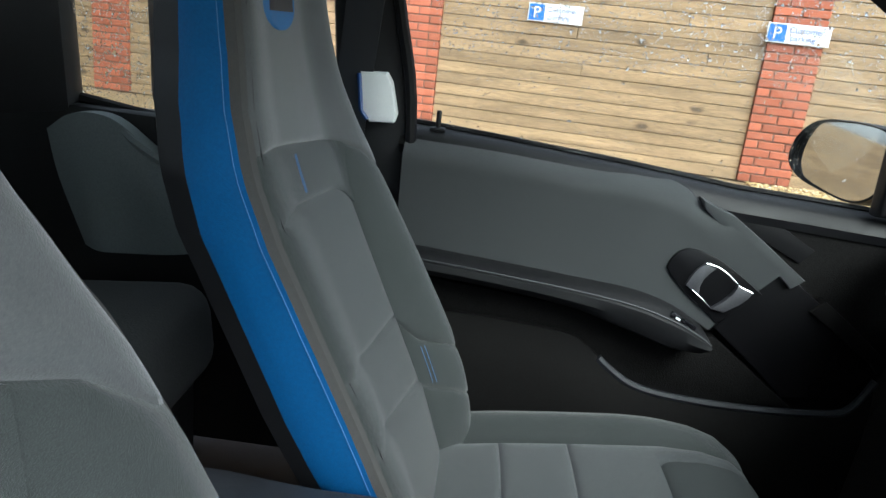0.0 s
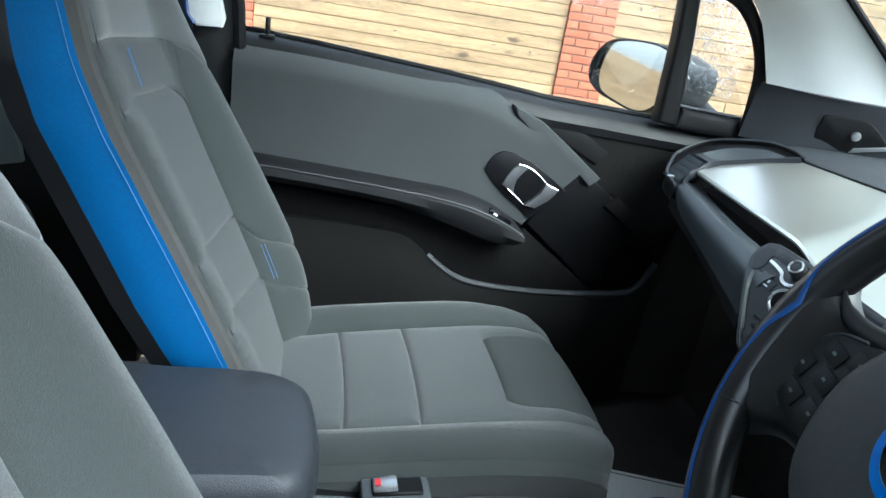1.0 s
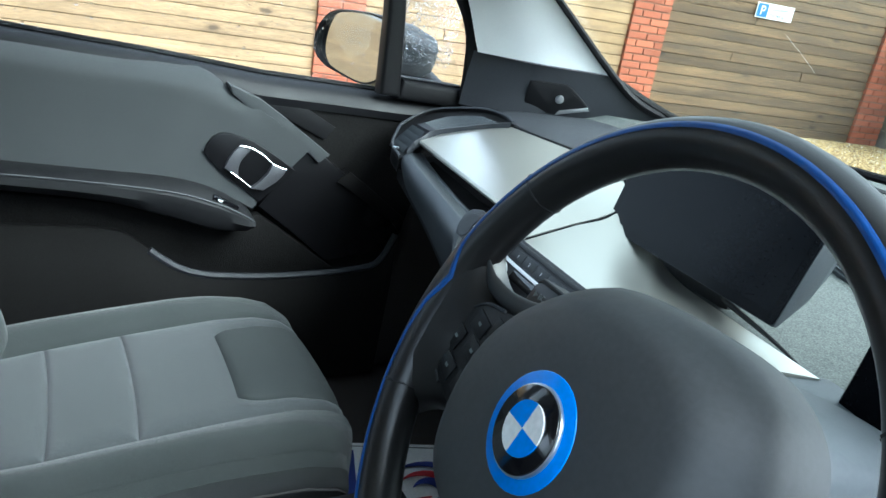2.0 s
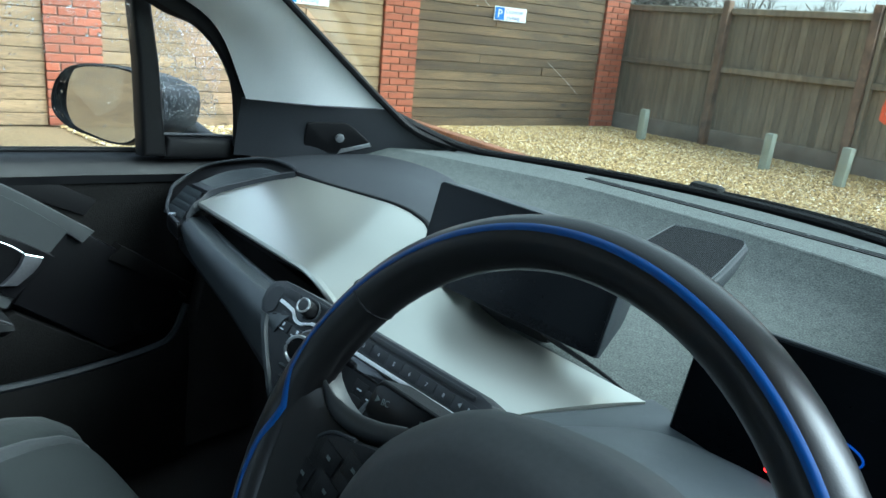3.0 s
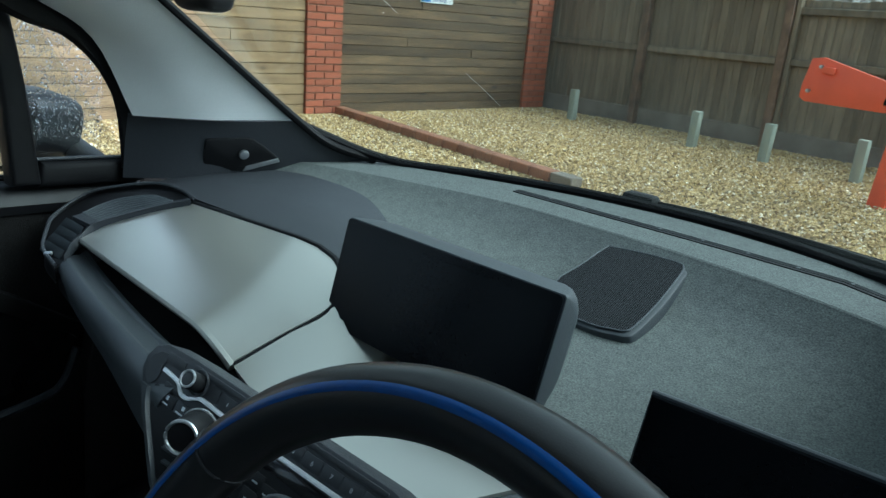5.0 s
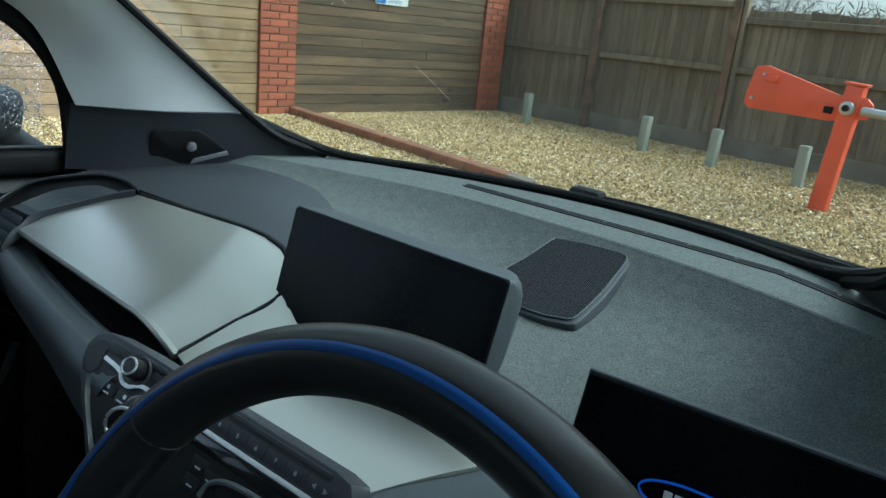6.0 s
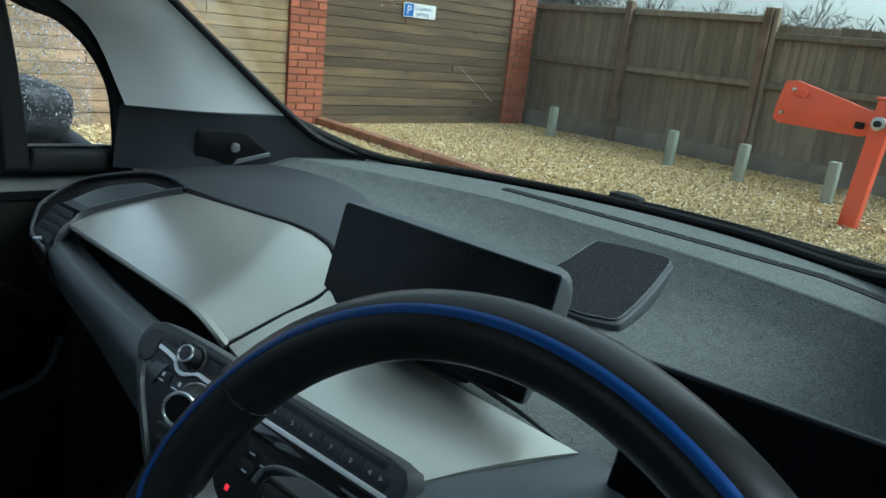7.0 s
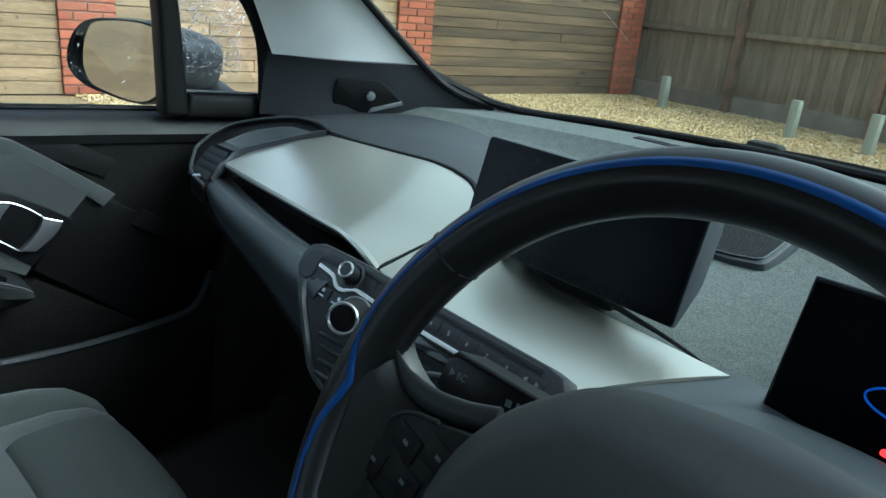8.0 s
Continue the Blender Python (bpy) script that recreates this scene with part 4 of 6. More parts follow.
raindrops("raindrops", 7600, -0.68, -0.25, 0.96, 1.38, 3, 1.0, "fine raindrops on the rear side window", 0.0011)

# outside mirror
mir = thing("wing_mirror", "dark grey wing mirror wet with raindrops", "wing mirror")
ml = crom([(0.668, 0.99), (0.674, 1.035), (0.70, 1.068), (0.75, 1.078), (0.81, 1.076), (0.848, 1.055), (0.85, 1.0), (0.83, 0.95), (0.79, 0.932), (0.72, 0.945), (0.685, 0.962)], 4, True)
cx, cz = ml.mean(axis=0)
tilt_m = pose(-0.88, cx, cz, 0, 0, -58) @ pose(0, 0, 0, 0, -4.6, 0) @ Matrix.Diagonal((1, 1.28, 1, 1))


def mring(k, off, dy=0.0, turn=0.0):
    return [tuple(tilt_m @ Vector((-off + turn * (y - cx), (y - cx) * k + dy, (z - cz) * k))) for y, z in ml]


part("housing", loft([mring(0.9, 0.06), mring(0.985, 0.0), mring(1.0, 0.0), mring(1.0, 0.02, 0.005), mring(0.95, 0.06, 0.02), mring(0.8, 0.095, 0.035), mring(0.45, 0.118, 0.045), mring(0.1, 0.122, 0.05)]), BODY, mir, "dark grey painted shell")
part("rim", loft([mring(0.93, -0.0125, 0, 0.27), mring(0.975, -0.015, 0, 0.24), mring(1.006, -0.004), mring(1.006, 0.012), mring(0.985, 0.015)], False), RUBBER, mir)
part("mirror_glass", loft([mring(0.955, -0.0118, 0, 0.27), mring(0.955, -0.0065, 0, 0.27)]), MIRROR, mir, "speckled mirror glass")
part("mirror_arm", tube([(-0.84, 0.90, 0.965), (-0.78, 0.91, 0.945), (-0.72, 0.91, 0.94)], 0.028, 10, flat=0.6), BLACK, mir)

# B-pillar with belt anchor, rear side panel and rear bench
bp = thing("centre_pillar", "black door pillar lining with a belt height adjuster", "pillar trim")
part("lining", prism([(-0.22, 0.36), (-0.055, 0.36), (-0.04, 0.98), (-0.075, 1.2), (-0.12, 1.45), (-0.24, 1.46), (-0.19, 1.2), (-0.17, 0.98)], -0.74, -0.69, "x", 0.012, 2), BLACK, bp)
part("edge_seal", tube(crom([(-0.685, -0.05, 0.5), (-0.685, -0.042, 0.98), (-0.67, -0.078, 1.2), (-0.62, -0.125, 1.45)], 5), 0.01, 8), RUBBER, bp)
ba = part("belt_guide", prism([(-0.13, 1.083), (-0.088, 1.085), (-0.078, 1.07), (-0.066, 1.02), (-0.07, 1.006), (-0.11, 1.004), (-0.122, 1.02)], -0.69, -0.655, "x", 0.006, 2), PILLARTRIM, bp, "pale grey belt guide cover")
part("guide_edge", tube([(-0.657, -0.131, 1.08), (-0.657, -0.124, 1.022), (-0.657, -0.113, 1.008)], 0.004, 6), BLUEPL, ba)
part("belt", prism([(-0.2, 0.6), (-0.15, 0.6), (-0.1, 1.2), (-0.13, 1.42), (-0.18, 1.42), (-0.16, 1.2)], -0.665, -0.662, "x"), SHELL, bp)

rp = thing("rear_side_panel", "dark rear side lining with a moulded grey armrest", "side panel")
part("panel", prism([(-1.0, 0.36), (-0.2, 0.36), (-0.22, 0.965), (-0.62, 0.975), (-1.0, 0.98)], -0.74, -0.665, "x", 0.01), BLACK, rp)
G = surf([[(-0.655, -0.66, 0.93), (-0.63, -0.60, 0.965), (-0.625, -0.53, 0.965), (-0.63, -0.46, 0.915), (-0.65, -0.40, 0.87)],
          [(-0.65, -0.64, 0.85), (-0.615, -0.58, 0.87), (-0.61, -0.52, 0.87), (-0.61, -0.45, 0.85), (-0.64, -0.39, 0.82)],
          [(-0.655, -0.60, 0.73), (-0.63, -0.56, 0.73), (-0.625, -0.5, 0.735), (-0.63, -0.43, 0.74), (-0.65, -0.38, 0.745)]], 6, 5)
part("grey_bolster", slab(G, (-0.03, 0, 0)), REARGREY, rp)
part("grab_edge", tube(crom([(-0.63, -0.51, 0.945), (-0.625, -0.49, 0.93), (-0.628, -0.45, 0.905), (-0.64, -0.41, 0.88)], 5), 0.008, 6), REARGREY, rp)
part("waist_seal", tube([(-0.70, -0.66, 0.985), (-0.70, -0.45, 0.955), (-0.70, -0.2, 0.945)], 0.012, 8), RUBBER, rp)
cp = thing("rear_pillar", "black rear roof pillar lining", "pillar trim")
part("lining", prism([(-1.0, 0.9), (-0.62, 0.955), (-0.63, 1.15), (-0.66, 1.47), (-1.2, 1.47)], -0.72, -0.66, "x", 0.02, 2), SHELL, cp)

rs_ = thing("rear_bench", "dark grey cloth rear bench seat in the shade", "bench seat")
part("cushion", rbox(1.1, 0.5, 0.16, 0.05, 4, at=(0, -0.56, 0.64), rot=(6, 0, 0)), mat("dark_rear_cloth", (0.05, 0.055, 0.055), 0.9, bump=0.4), rs_)
part("backrest", rbox(1.15, 0.14, 0.55, 0.05, 4, at=(0, -0.92, 0.86), rot=(-18, 0, 0)), mat("dark_rear_cloth", (0.05, 0.055, 0.055), 0.9, bump=0.4), rs_)
part("plinth", rbox(1.1, 0.5, 0.26, 0.02, 2, at=(0, -0.6, 0.46)), SHELL, rs_)

# ---------------------------------------------------------------- front seats
BZ = (0.50, 0.56, 0.66, 0.76, 0.86, 0.95, 1.02, 1.07, 1.17, 1.27, 1.36)
BY = (0.09, 0.072, 0.034, -0.012, -0.06, -0.102, -0.128, -0.142, -0.158, -0.166, -0.19)
WZ = (0.50, 0.6, 0.7, 0.86, 0.94, 1.0, 1.06, 1.12, 1.2, 1.3, 1.36)
WW = (0.185, 0.2, 0.212, 0.212, 0.211, 0.202, 0.178, 0.152, 0.136, 0.124, 0.112)
KZ = (0.50, 0.62, 0.72, 0.84, 0.96, 1.03, 1.1, 1.36)
KB = (0.03, 0.05, 0.052, 0.045, 0.034, 0.026, 0.02, 0.012)


def back_pt(u, z, lift=0.0):
    """On the backrest: u runs across it, -1 at the bolster beside the door; the neck leans a little inwards."""
    w = lerp(z, WZ, WW) * (1.0 if u < 0 else lerp(z, (0.9, 1.0), (0.98, 1.0)))
    b = lerp(z, KZ, KB) * (0.3 if u > 0 else 1.15)
    a = abs(u)
    c = np.clip((a - 0.45) / 0.38, 0, 1)
    crest = b * c * c * (3 - 2 * c)
    fall = (0.012 if u > 0 else 0.034) * np.clip((a - 0.86) / 0.14, 0, 1) ** 2
    return (u * w + lerp(z, (0.96, 1.05, 1.13), (0, 0.008, 0.02)), lerp(z, BZ, BY) + crest - fall + lift, z)


RIM = (0, 0.0012, 0.0026, 0.0046, 0.0075, 0.012, 0.019, 0.03)


def steps(length, n):
    """Places along a span, close together beside its two ends."""
    e = [x / length for x in RIM if x < 0.42 * length]
    k = e[-1]
    return e + [k + (1 - 2 * k) * i / n for i in range(1, n)] + [1 - x for x in e[::-1]]


def patch(fn, u0, u1, lo, hi, nu=12, nv=12, pillow=0.008, lift=0.0, seams="lrbt", groove=0.0045, half=0.2):
    """A padded cover over part of a form: sewn edges (left, right, bottom, top) sink into a groove."""
    ev = lambda f, q: f(q) if callable(f) else f
    um = (ev(u0, 0.5) + ev(u1, 0.5)) / 2
    wid, hei = abs(ev(u1, 0.5) - ev(u0, 0.5)) * half, abs(ev(hi, um) - ev(lo, um))
    G = []
    for b in steps(hei, nv):
        row = []
        ua, ub = ev(u0, b), ev(u1, b)
        for a in steps(wid, nu):
            u = ua + (ub - ua) * a
            za, zb = ev(lo, u), ev(hi, u)
            near = {"l": a * wid, "r": (1 - a) * wid, "b": b * hei, "t": (1 - b) * hei}
            fade = min([1.0] + [near[q] / 0.04 for q in "lr" if q not in seams])
            d = min([near[q] for q in seams] + [1.0])
            sink = groove * math.exp(-(d / 0.0034) ** 1.4) + pillow * max(0.0, 1 - d / 0.032) ** 2
            row.append(fn(u, za + (zb - za) * b, lift * min(1.0, near["r"] / 0.02) - sink * fade))
        G.append(row)
    return G


def front_seat(xc, side):
    st = thing("front_seat", "grey cloth front seat with suede shoulders and blue edge webbing", "car seat", "front seats", m=pose(xc, 0, 0))
    line = lambda *q: (lambda u: lerp(u, q[0::2], q[1::2]))
    seam = line(-0.98, 0.95, -0.87, 0.962, -0.74, 0.99, -0.53, 1.005, 0.23, 1.02, 0.9, 1.03, 0.98, 1.028)
    off = (0, -0.03, 0)
    pn = line(-0.6, 0.9, -0.53, 0.918, -0.46, 0.937, -0.34, 0.946, 0.42, 0.96, 0.98, 0.962)
    pl = line(-0.6, 0.757, -0.5, 0.76, 0.27, 0.78, 0.98, 0.806)
    ll = line(-0.6, 0.655, -0.4, 0.665, 0.98, 0.726)
    bl = line(-0.98, 0.683, -0.87, 0.69, -0.6, 0.718, -0.5, 0.757)
    fl = line(-0.98, 0.604, -0.5, 0.655)
    part("suede_shoulder", slab(patch(back_pt, -0.97, 0.97, seam, 1.345, 22, 16, 0.003, seams="b"), off), SUEDE, st, "light grey suede upper back")
    part("yoke", slab(patch(back_pt, -0.52, 0.965, pn, seam, 18, 6, 0.003, seams="bt"), off), CLOTH, st)
    part("back_panel", slab(patch(back_pt, lambda b: -0.49 - 0.03 * b, 0.965, pl, pn, 18, 14, 0.005, 0.003, "lbt"), off), CLOTH, st)
    part("lumbar_panel", slab(patch(back_pt, -0.515, 0.965, ll, pl, 18, 8, 0.005, seams="lbt"), off), CLOTH, st)
    part("lower_panel", slab(patch(back_pt, -0.535, 0.965, 0.52, ll, 18, 8, 0.005, seams="lt"), off), CLOTH, st)
    part("bolster", slab(patch(back_pt, -0.97, lambda b: -0.495 - 0.025 * b, bl, lambda u: seam(u) if u < -0.6 else lerp(u, (-0.6, -0.5), (seam(-0.6), pn(-0.5))), 10, 18, 0.003, seams="rbt"), off), CLOTH, st)
    part("yoke_end", slab(patch(back_pt, -0.6, -0.5, lambda u: lerp(u, (-0.6, -0.5), (seam(-0.6), pn(-0.5))) - 0.001, seam, 4, 6, 0.002, seams="t"), off), CLOTH, st)
    part("lower_bolster", slab(patch(back_pt, -0.97, -0.52, fl, bl, 8, 8, 0.004, seams="rbt"), off), CLOTH, st)
    part("bolster_foot", slab(patch(back_pt, -0.97, -0.53, 0.52, fl, 8, 8, 0.004, seams="rt"), off), CLOTH, st)
    for g in (-1, 1):
        # taupe piping, blue webbing and black shell on the flank
        zz = np.linspace(0.53, 1.34, 100)
        e0 = [back_pt(g * 0.955, z, -0.0005) for z in zz]
        e1 = [(p[0] + g * 0.014, p[1] - 0.0135, p[2]) for p in e0]
        part("edge_strip", slab([e0, [(p[0] + g * 0.010, p[1] - 0.004, p[2]) for p in e0], e1], (-g * 0.01, -0.01, 0)), EDGE, st)
        wd = [lerp(z, (0.53, 0.6, 0.75, 0.95, 1.05, 1.2, 1.34), (0.055, 0.062, 0.075, 0.07, 0.058, 0.046, 0.04)) for z in zz]
        e2 = [(p[0] - g * 0.002, p[1] - w * 0.55, p[2]) for p, w in zip(e1, wd)]
        e3 = [(p[0] - g * 0.014, p[1] - w, p[2]) for p, w in zip(e1, wd)]
        part("blue_webbing", slab([e1, e2, e3], (-g * 0.012, 0, 0)), BLUEWEB, st, "ribbed blue webbing")
        part("stitching", tube([(p[0] + g * 0.0012, p[1] - 0.006, p[2]) for p in e1], 0.0005, 5), BLUETHREAD, st)
        e4 = [(p[0] - g * 0.012, p[1] - 0.03, p[2]) for p in e3]
        e5 = [(p[0] * 0.6, p[1] - 0.06, p[2]) for p in e3]
        part("back_shell", slab([e3, e4, e5, [(0, p[1], p[2]) for p in e5]], (-g * 0.004, 0.012, 0)), SHELL, st)
        part("panel_stitch", tube([tuple(np.array(back_pt(0.33 + 0.012 * g + (0.99 - z) * 0.3, z)) + (0, 0.0006, 0)) for z in np.linspace(0.97, 1.012, 6)], 0.0005, 5), BLUETHREAD, st)
        part("lumbar_stitch", tube([tuple(np.array(back_pt(-0.585 + 0.012 * g, z)) + (0, 0.0006, 0)) for z in np.linspace(0.655, 0.71, 6)], 0.0005, 5), BLUETHREAD, st)
    part("back_core", slab(patch(back_pt, -0.93, 0.93, 0.51, 1.335, 14, 16, 0.0, -0.012, ""), (0, -0.03, 0)), SHELL, st)
    half = lambda b: 0.4 * math.sqrt(max(0.02, 1 - (1 - min(1, b * 1.6)) ** 2))
    part("headrest_slot", slab(patch(back_pt, lambda b: 0.16 - half(b), lambda b: 0.16 + half(b), 1.143, 1.19, 12, 12, 0.0, 0.002, ""), (0, -0.006, 0)), BLUEWEB, st, "blue-lined opening under the headrest")
    part("slot_shade", slab(patch(back_pt, -0.16, 0.48, 1.163, 1.19, 8, 4, 0.0, 0.0035, ""), (0, -0.004, 0)), RUBBER, st)
    part("headrest", rbox(0.2, 0.05, 0.09, 0.02, 3, at=(0.02, -0.165, 1.225), rot=(-5, 0, 0)), SUEDE, st)

    # cushion
    def cu_pt(u, y, lift=0.0):
        w = lerp(y, (0.03, 0.15, 0.4, 0.5, 0.56, 0.6), (0.2, 0.215, 0.222, 0.215, 0.19, 0.17))
        a = abs(u)
        z = lerp(y, (0.0, 0.1, 0.25, 0.4, 0.46, 0.505, 0.535, 0.555, 0.565), (0.55, 0.555, 0.575, 0.592, 0.593, 0.584, 0.564, 0.524, 0.46))
        c = np.clip((a - 0.6) / 0.25, 0, 1)
        z += lerp(y, (0.0, 0.35, 0.5, 0.56), (0.024, 0.018, 0.004, 0)) * c * c * (3 - 2 * c) - 0.032 * np.clip((a - 0.86) / 0.14, 0, 1) ** 2
        back = 0.024 * np.clip((0.57 - z) / 0.07, 0, 1) if y > 0.45 else 0.0
        return (u * w, y - back + 0.012 * (1 - a * a), z + lift)

    dn = (0, 0, -0.03)
    iu = 0.64
    part("cushion_rear", slab(patch(cu_pt, -iu, iu, 0.05, 0.155, 14, 8, 0.004, half=0.22), dn), SEATCENTRE, st)
    part("cushion_middle", slab(patch(cu_pt, -iu, iu, 0.155, 0.26, 14, 8, 0.004, half=0.22), dn), SEATCENTRE, st)
    part("cushion_front", slab(patch(cu_pt, -iu, iu, 0.26, 0.385, 18, 10, 0.004, seams="lrb", half=0.22), dn), SEATCENTRE, st)
    edge = lambda b: 0.37 + 0.09 * min(1.0, b / 0.14) ** 0.55 + 0.09 * b
    part("front_insert", slab(patch(cu_pt, lambda b: -edge(b), edge, 0.385, 0.556, 18, 14, 0.004, seams="lrb", half=0.22), dn), INSERTCLOTH, st, "darker smooth cloth insert")
    part("cushion_horn", slab(patch(cu_pt, edge, iu, 0.385, 0.556, 8, 14, 0.003, seams="lr", half=0.22), dn), SEATCENTRE, st)
    part("cushion_horn", slab(patch(cu_pt, -iu, lambda b: -edge(b), 0.385, 0.556, 8, 14, 0.003, seams="lr", half=0.22), dn), SEATCENTRE, st)
    for g in (-1, 1):
        a, b = sorted((g * iu, g * 0.985))
        part("cushion_bolster", slab(patch(cu_pt, a, b, 0.05, 0.553, 8, 20, 0.005, seams="r" if g < 0 else "l", half=0.22), dn), CLOTH, st)
        zz = np.linspace(0.05, 0.552, 24)
        e0 = [cu_pt(g * 0.985, y) for y in zz]
        e1 = [(p[0] + g * 0.012, p[1], p[2] - 0.016) for p in e0]
        e2 = [(p[0] + g * 0.008, p[1], p[2] - 0.05) for p in e0]
        e3 = [(p[0] - g * 0.01, p[1], p[2] - 0.085) for p in e0]
        part("cushion_skirt", slab([e0, e1, e2, e3], (-g * 0.03, 0, 0)), CLOTH, st)
        part("skirt_piping", tube([(p[0] + g * 0.0015, p[1], p[2] - 0.004) for p in e2], 0.002, 5), EDGE, st)
        bz = crom([(0.02, 0.535), (0.2, 0.525), (0.33, 0.515), (0.42, 0.49), (0.49, 0.45)], 5)
        lo_ = np.array([(y, 0.40) for y in np.linspace(0.0, 0.45, len(bz))])
        part("seat_base_cover", slab([[(g * 0.235, y, z) for y, z in bz], [(g * 0.24, (a[0] + b[0]) / 2, (a[1] + b[1]) / 2) for a, b in zip(bz, lo_)], [(g * 0.22, y, z) for y, z in lo_]], (-g * 0.02, 0, 0)), BLACK, st)
        part("base_cover_lip", tube([(g * 0.238, y, z) for y, z in bz], 0.004, 6), GREYPL, st)
    part("cushion_core", rbox(0.36, 0.48, 0.13, 0.03, 2, at=(0, 0.28, 0.48)), SHELL, st)
    part("seat_rail", rbox(0.36, 0.5, 0.1, 0.01, 1, at=(0, 0.22, 0.375)), SHELL, st)
    return st


seat = front_seat(-0.335, -1)
tagged(seat, "empty grey cloth passenger seat with suede shoulders and blue edge webbing")
seat2 = copy_thing(seat, pose(0.385, -0.04, 0.0015, -3.2, 0, 1.6))
tagged(seat2, "empty grey cloth driver seat with suede shoulders beside the steering wheel")

# ---------------------------------------------------------------- dashboard
dash = thing("dashboard", "dark dashboard with felt-like top, satin lids and air vents", "dashboard")
XS = (-0.64, -0.5, -0.3, -0.12, 0.05, 0.2, 0.36, 0.52, 0.68)
FY = (0.93, 0.935, 0.925, 0.91, 0.83, 0.80, 0.78, 0.78, 0.80)
FZ = (0.915, 0.925, 0.915, 0.895, 0.872, 0.864, 0.855, 0.855, 0.86)
BYX = (1.12, 1.255, 1.325, 1.37, 1.385, 1.37, 1.32, 1.22, 1.1)
rows = []
for k, (zf, zb) in ((0.0, (1, 0)), (0.25, (0.84, 0.16)), (0.5, (0.6, 0.4)), (0.6, (0.42, 0.58)), (0.66, (0.22, 0.78)), (0.7, (0.05, 0.95)), (0.71, (0.008, 0.992)), (0.73, (0, 1)), (0.86, (0, 1)), (1.0, (0, 1))):
    rows.append([(x, fy + (by - fy) * k, fz * zf + 0.966 * zb) for x, fy, fz, by in zip(XS, FY, FZ, BYX)])
part("felt_top", slab(surf(rows, 5, 5), (0, 0, -0.04)), FELT, dash, "speckled grey fibre top")
# raised front strip of the felt along the windscreen
SX = np.linspace(-0.15, 0.52, 14)
SY = np.interp(SX, (-0.15, 0.0, 0.19, 0.375, 0.52), (1.307, 1.293, 1.275, 1.25, 1.16))
for dy, w in ((0, 0.006), (0.009, 0.006)):
    part("defroster_slot", slab([[(x, y + dy, 0.9674) for x, y in zip(SX, SY)], [(x, y + dy + w, 0.9676) for x, y in zip(SX, SY)]], (0, 0, -0.01)), RUBBER, dash)
part("slot_edge", tube([(x, y + 0.016, 0.9672) for x, y in zip(SX, SY)], 0.0014, 5), HOUSING, dash)
for k in range(9):
    x = -0.08 + 0.065 * k
    y = float(np.interp(x, SX, SY))
    part("slot_web", rbox(0.004, 0.006, 0.001, 0, at=(x, y + 0.012, 0.9676)), HOUSING, dash)
# smooth plastic shoulder behind the lid
up = surf([[(-0.62, 0.93, 0.935), (-0.45, 0.907, 0.945), (-0.3, 0.907, 0.944), (-0.19, 0.905, 0.94), (-0.13, 0.885, 0.932), (-0.095, 0.85, 0.915)],
           [(-0.61, 1.0, 0.944), (-0.45, 1.0, 0.957), (-0.3, 0.99, 0.955), (-0.19, 0.97, 0.945), (-0.11, 0.94, 0.93), (-0.06, 0.9, 0.91)],
           [(-0.585, 1.09, 0.945), (-0.48, 1.12, 0.957), (-0.32, 1.115, 0.955), (-0.2, 1.06, 0.94), (-0.1, 1.0, 0.92), (-0.03, 0.95, 0.9)]], 6, 6)
part("dash_shoulder", slab(up, (0, 0, -0.03)), DARK, dash)


# satin lids: a sloped top that rolls over towards the driver
def lid_z(x, y):
    return 0.892 + 0.44 * (y - 0.774)


LL = crom([(-0.5385, 0.7711, 0.8907), (-0.517, 0.837, 0.9197), (-0.4426, 0.8909, 0.9435)], 15)
LC = crom([(-0.1881, 0.7243, 0.8941), (-0.1843, 0.8003, 0.9256), (-0.2092, 0.8826, 0.9528)], 15)
LR = crom([(-0.1091, 0.7195, 0.868), (-0.0926, 0.7684, 0.8895), (-0.0742, 0.8223, 0.9132), (-0.0935, 0.857, 0.9285), (-0.1283, 0.8814, 0.9413), (-0.1667, 0.8892, 0.9477)], 6)
G = []
for l_, c_, r_ in zip(LL, LC, LR):
    d_ = (c_ - l_) / np.linalg.norm(c_ - l_)
    k_ = c_ + d_ * 0.4 * np.linalg.norm(r_ - c_)
    row = [l_ + (c_ - l_) * i / 16 for i in range(16)]
    row += [(1 - q) ** 2 * c_ + 2 * q * (1 - q) * k_ + q * q * r_ for q in np.linspace(0, 1, 15)]
    G.append(row)
part("passenger_lid", slab(G, (0.002, 0.004, -0.012)), SATIN, dash, "satin silver storage lid with a rolled edge")
# black strip laid in the gap beside the lid in place of its shade
part("lid_seal", tube([(p[0] + 0.0028, p[1] - 0.0005, p[2] - 0.0025) for p in LR[:15]], 0.0024, 6), RUBBER, dash)
part("lid_back_seal", tube([tuple(np.array(p) + (0, 0.004, -0.001)) for p in G[-1]] + [tuple(p + np.array((0.003, 0.003, -0.001))) for p in LR[-2:13:-1]], 0.0045, 6), RUBBER, dash)
lip = [(p[0], p[1], p[2] - 0.006) for p in G[0]]
part("lid_front_edge", tube(lip, 0.006, 8), SATIN, dash)
G2 = []
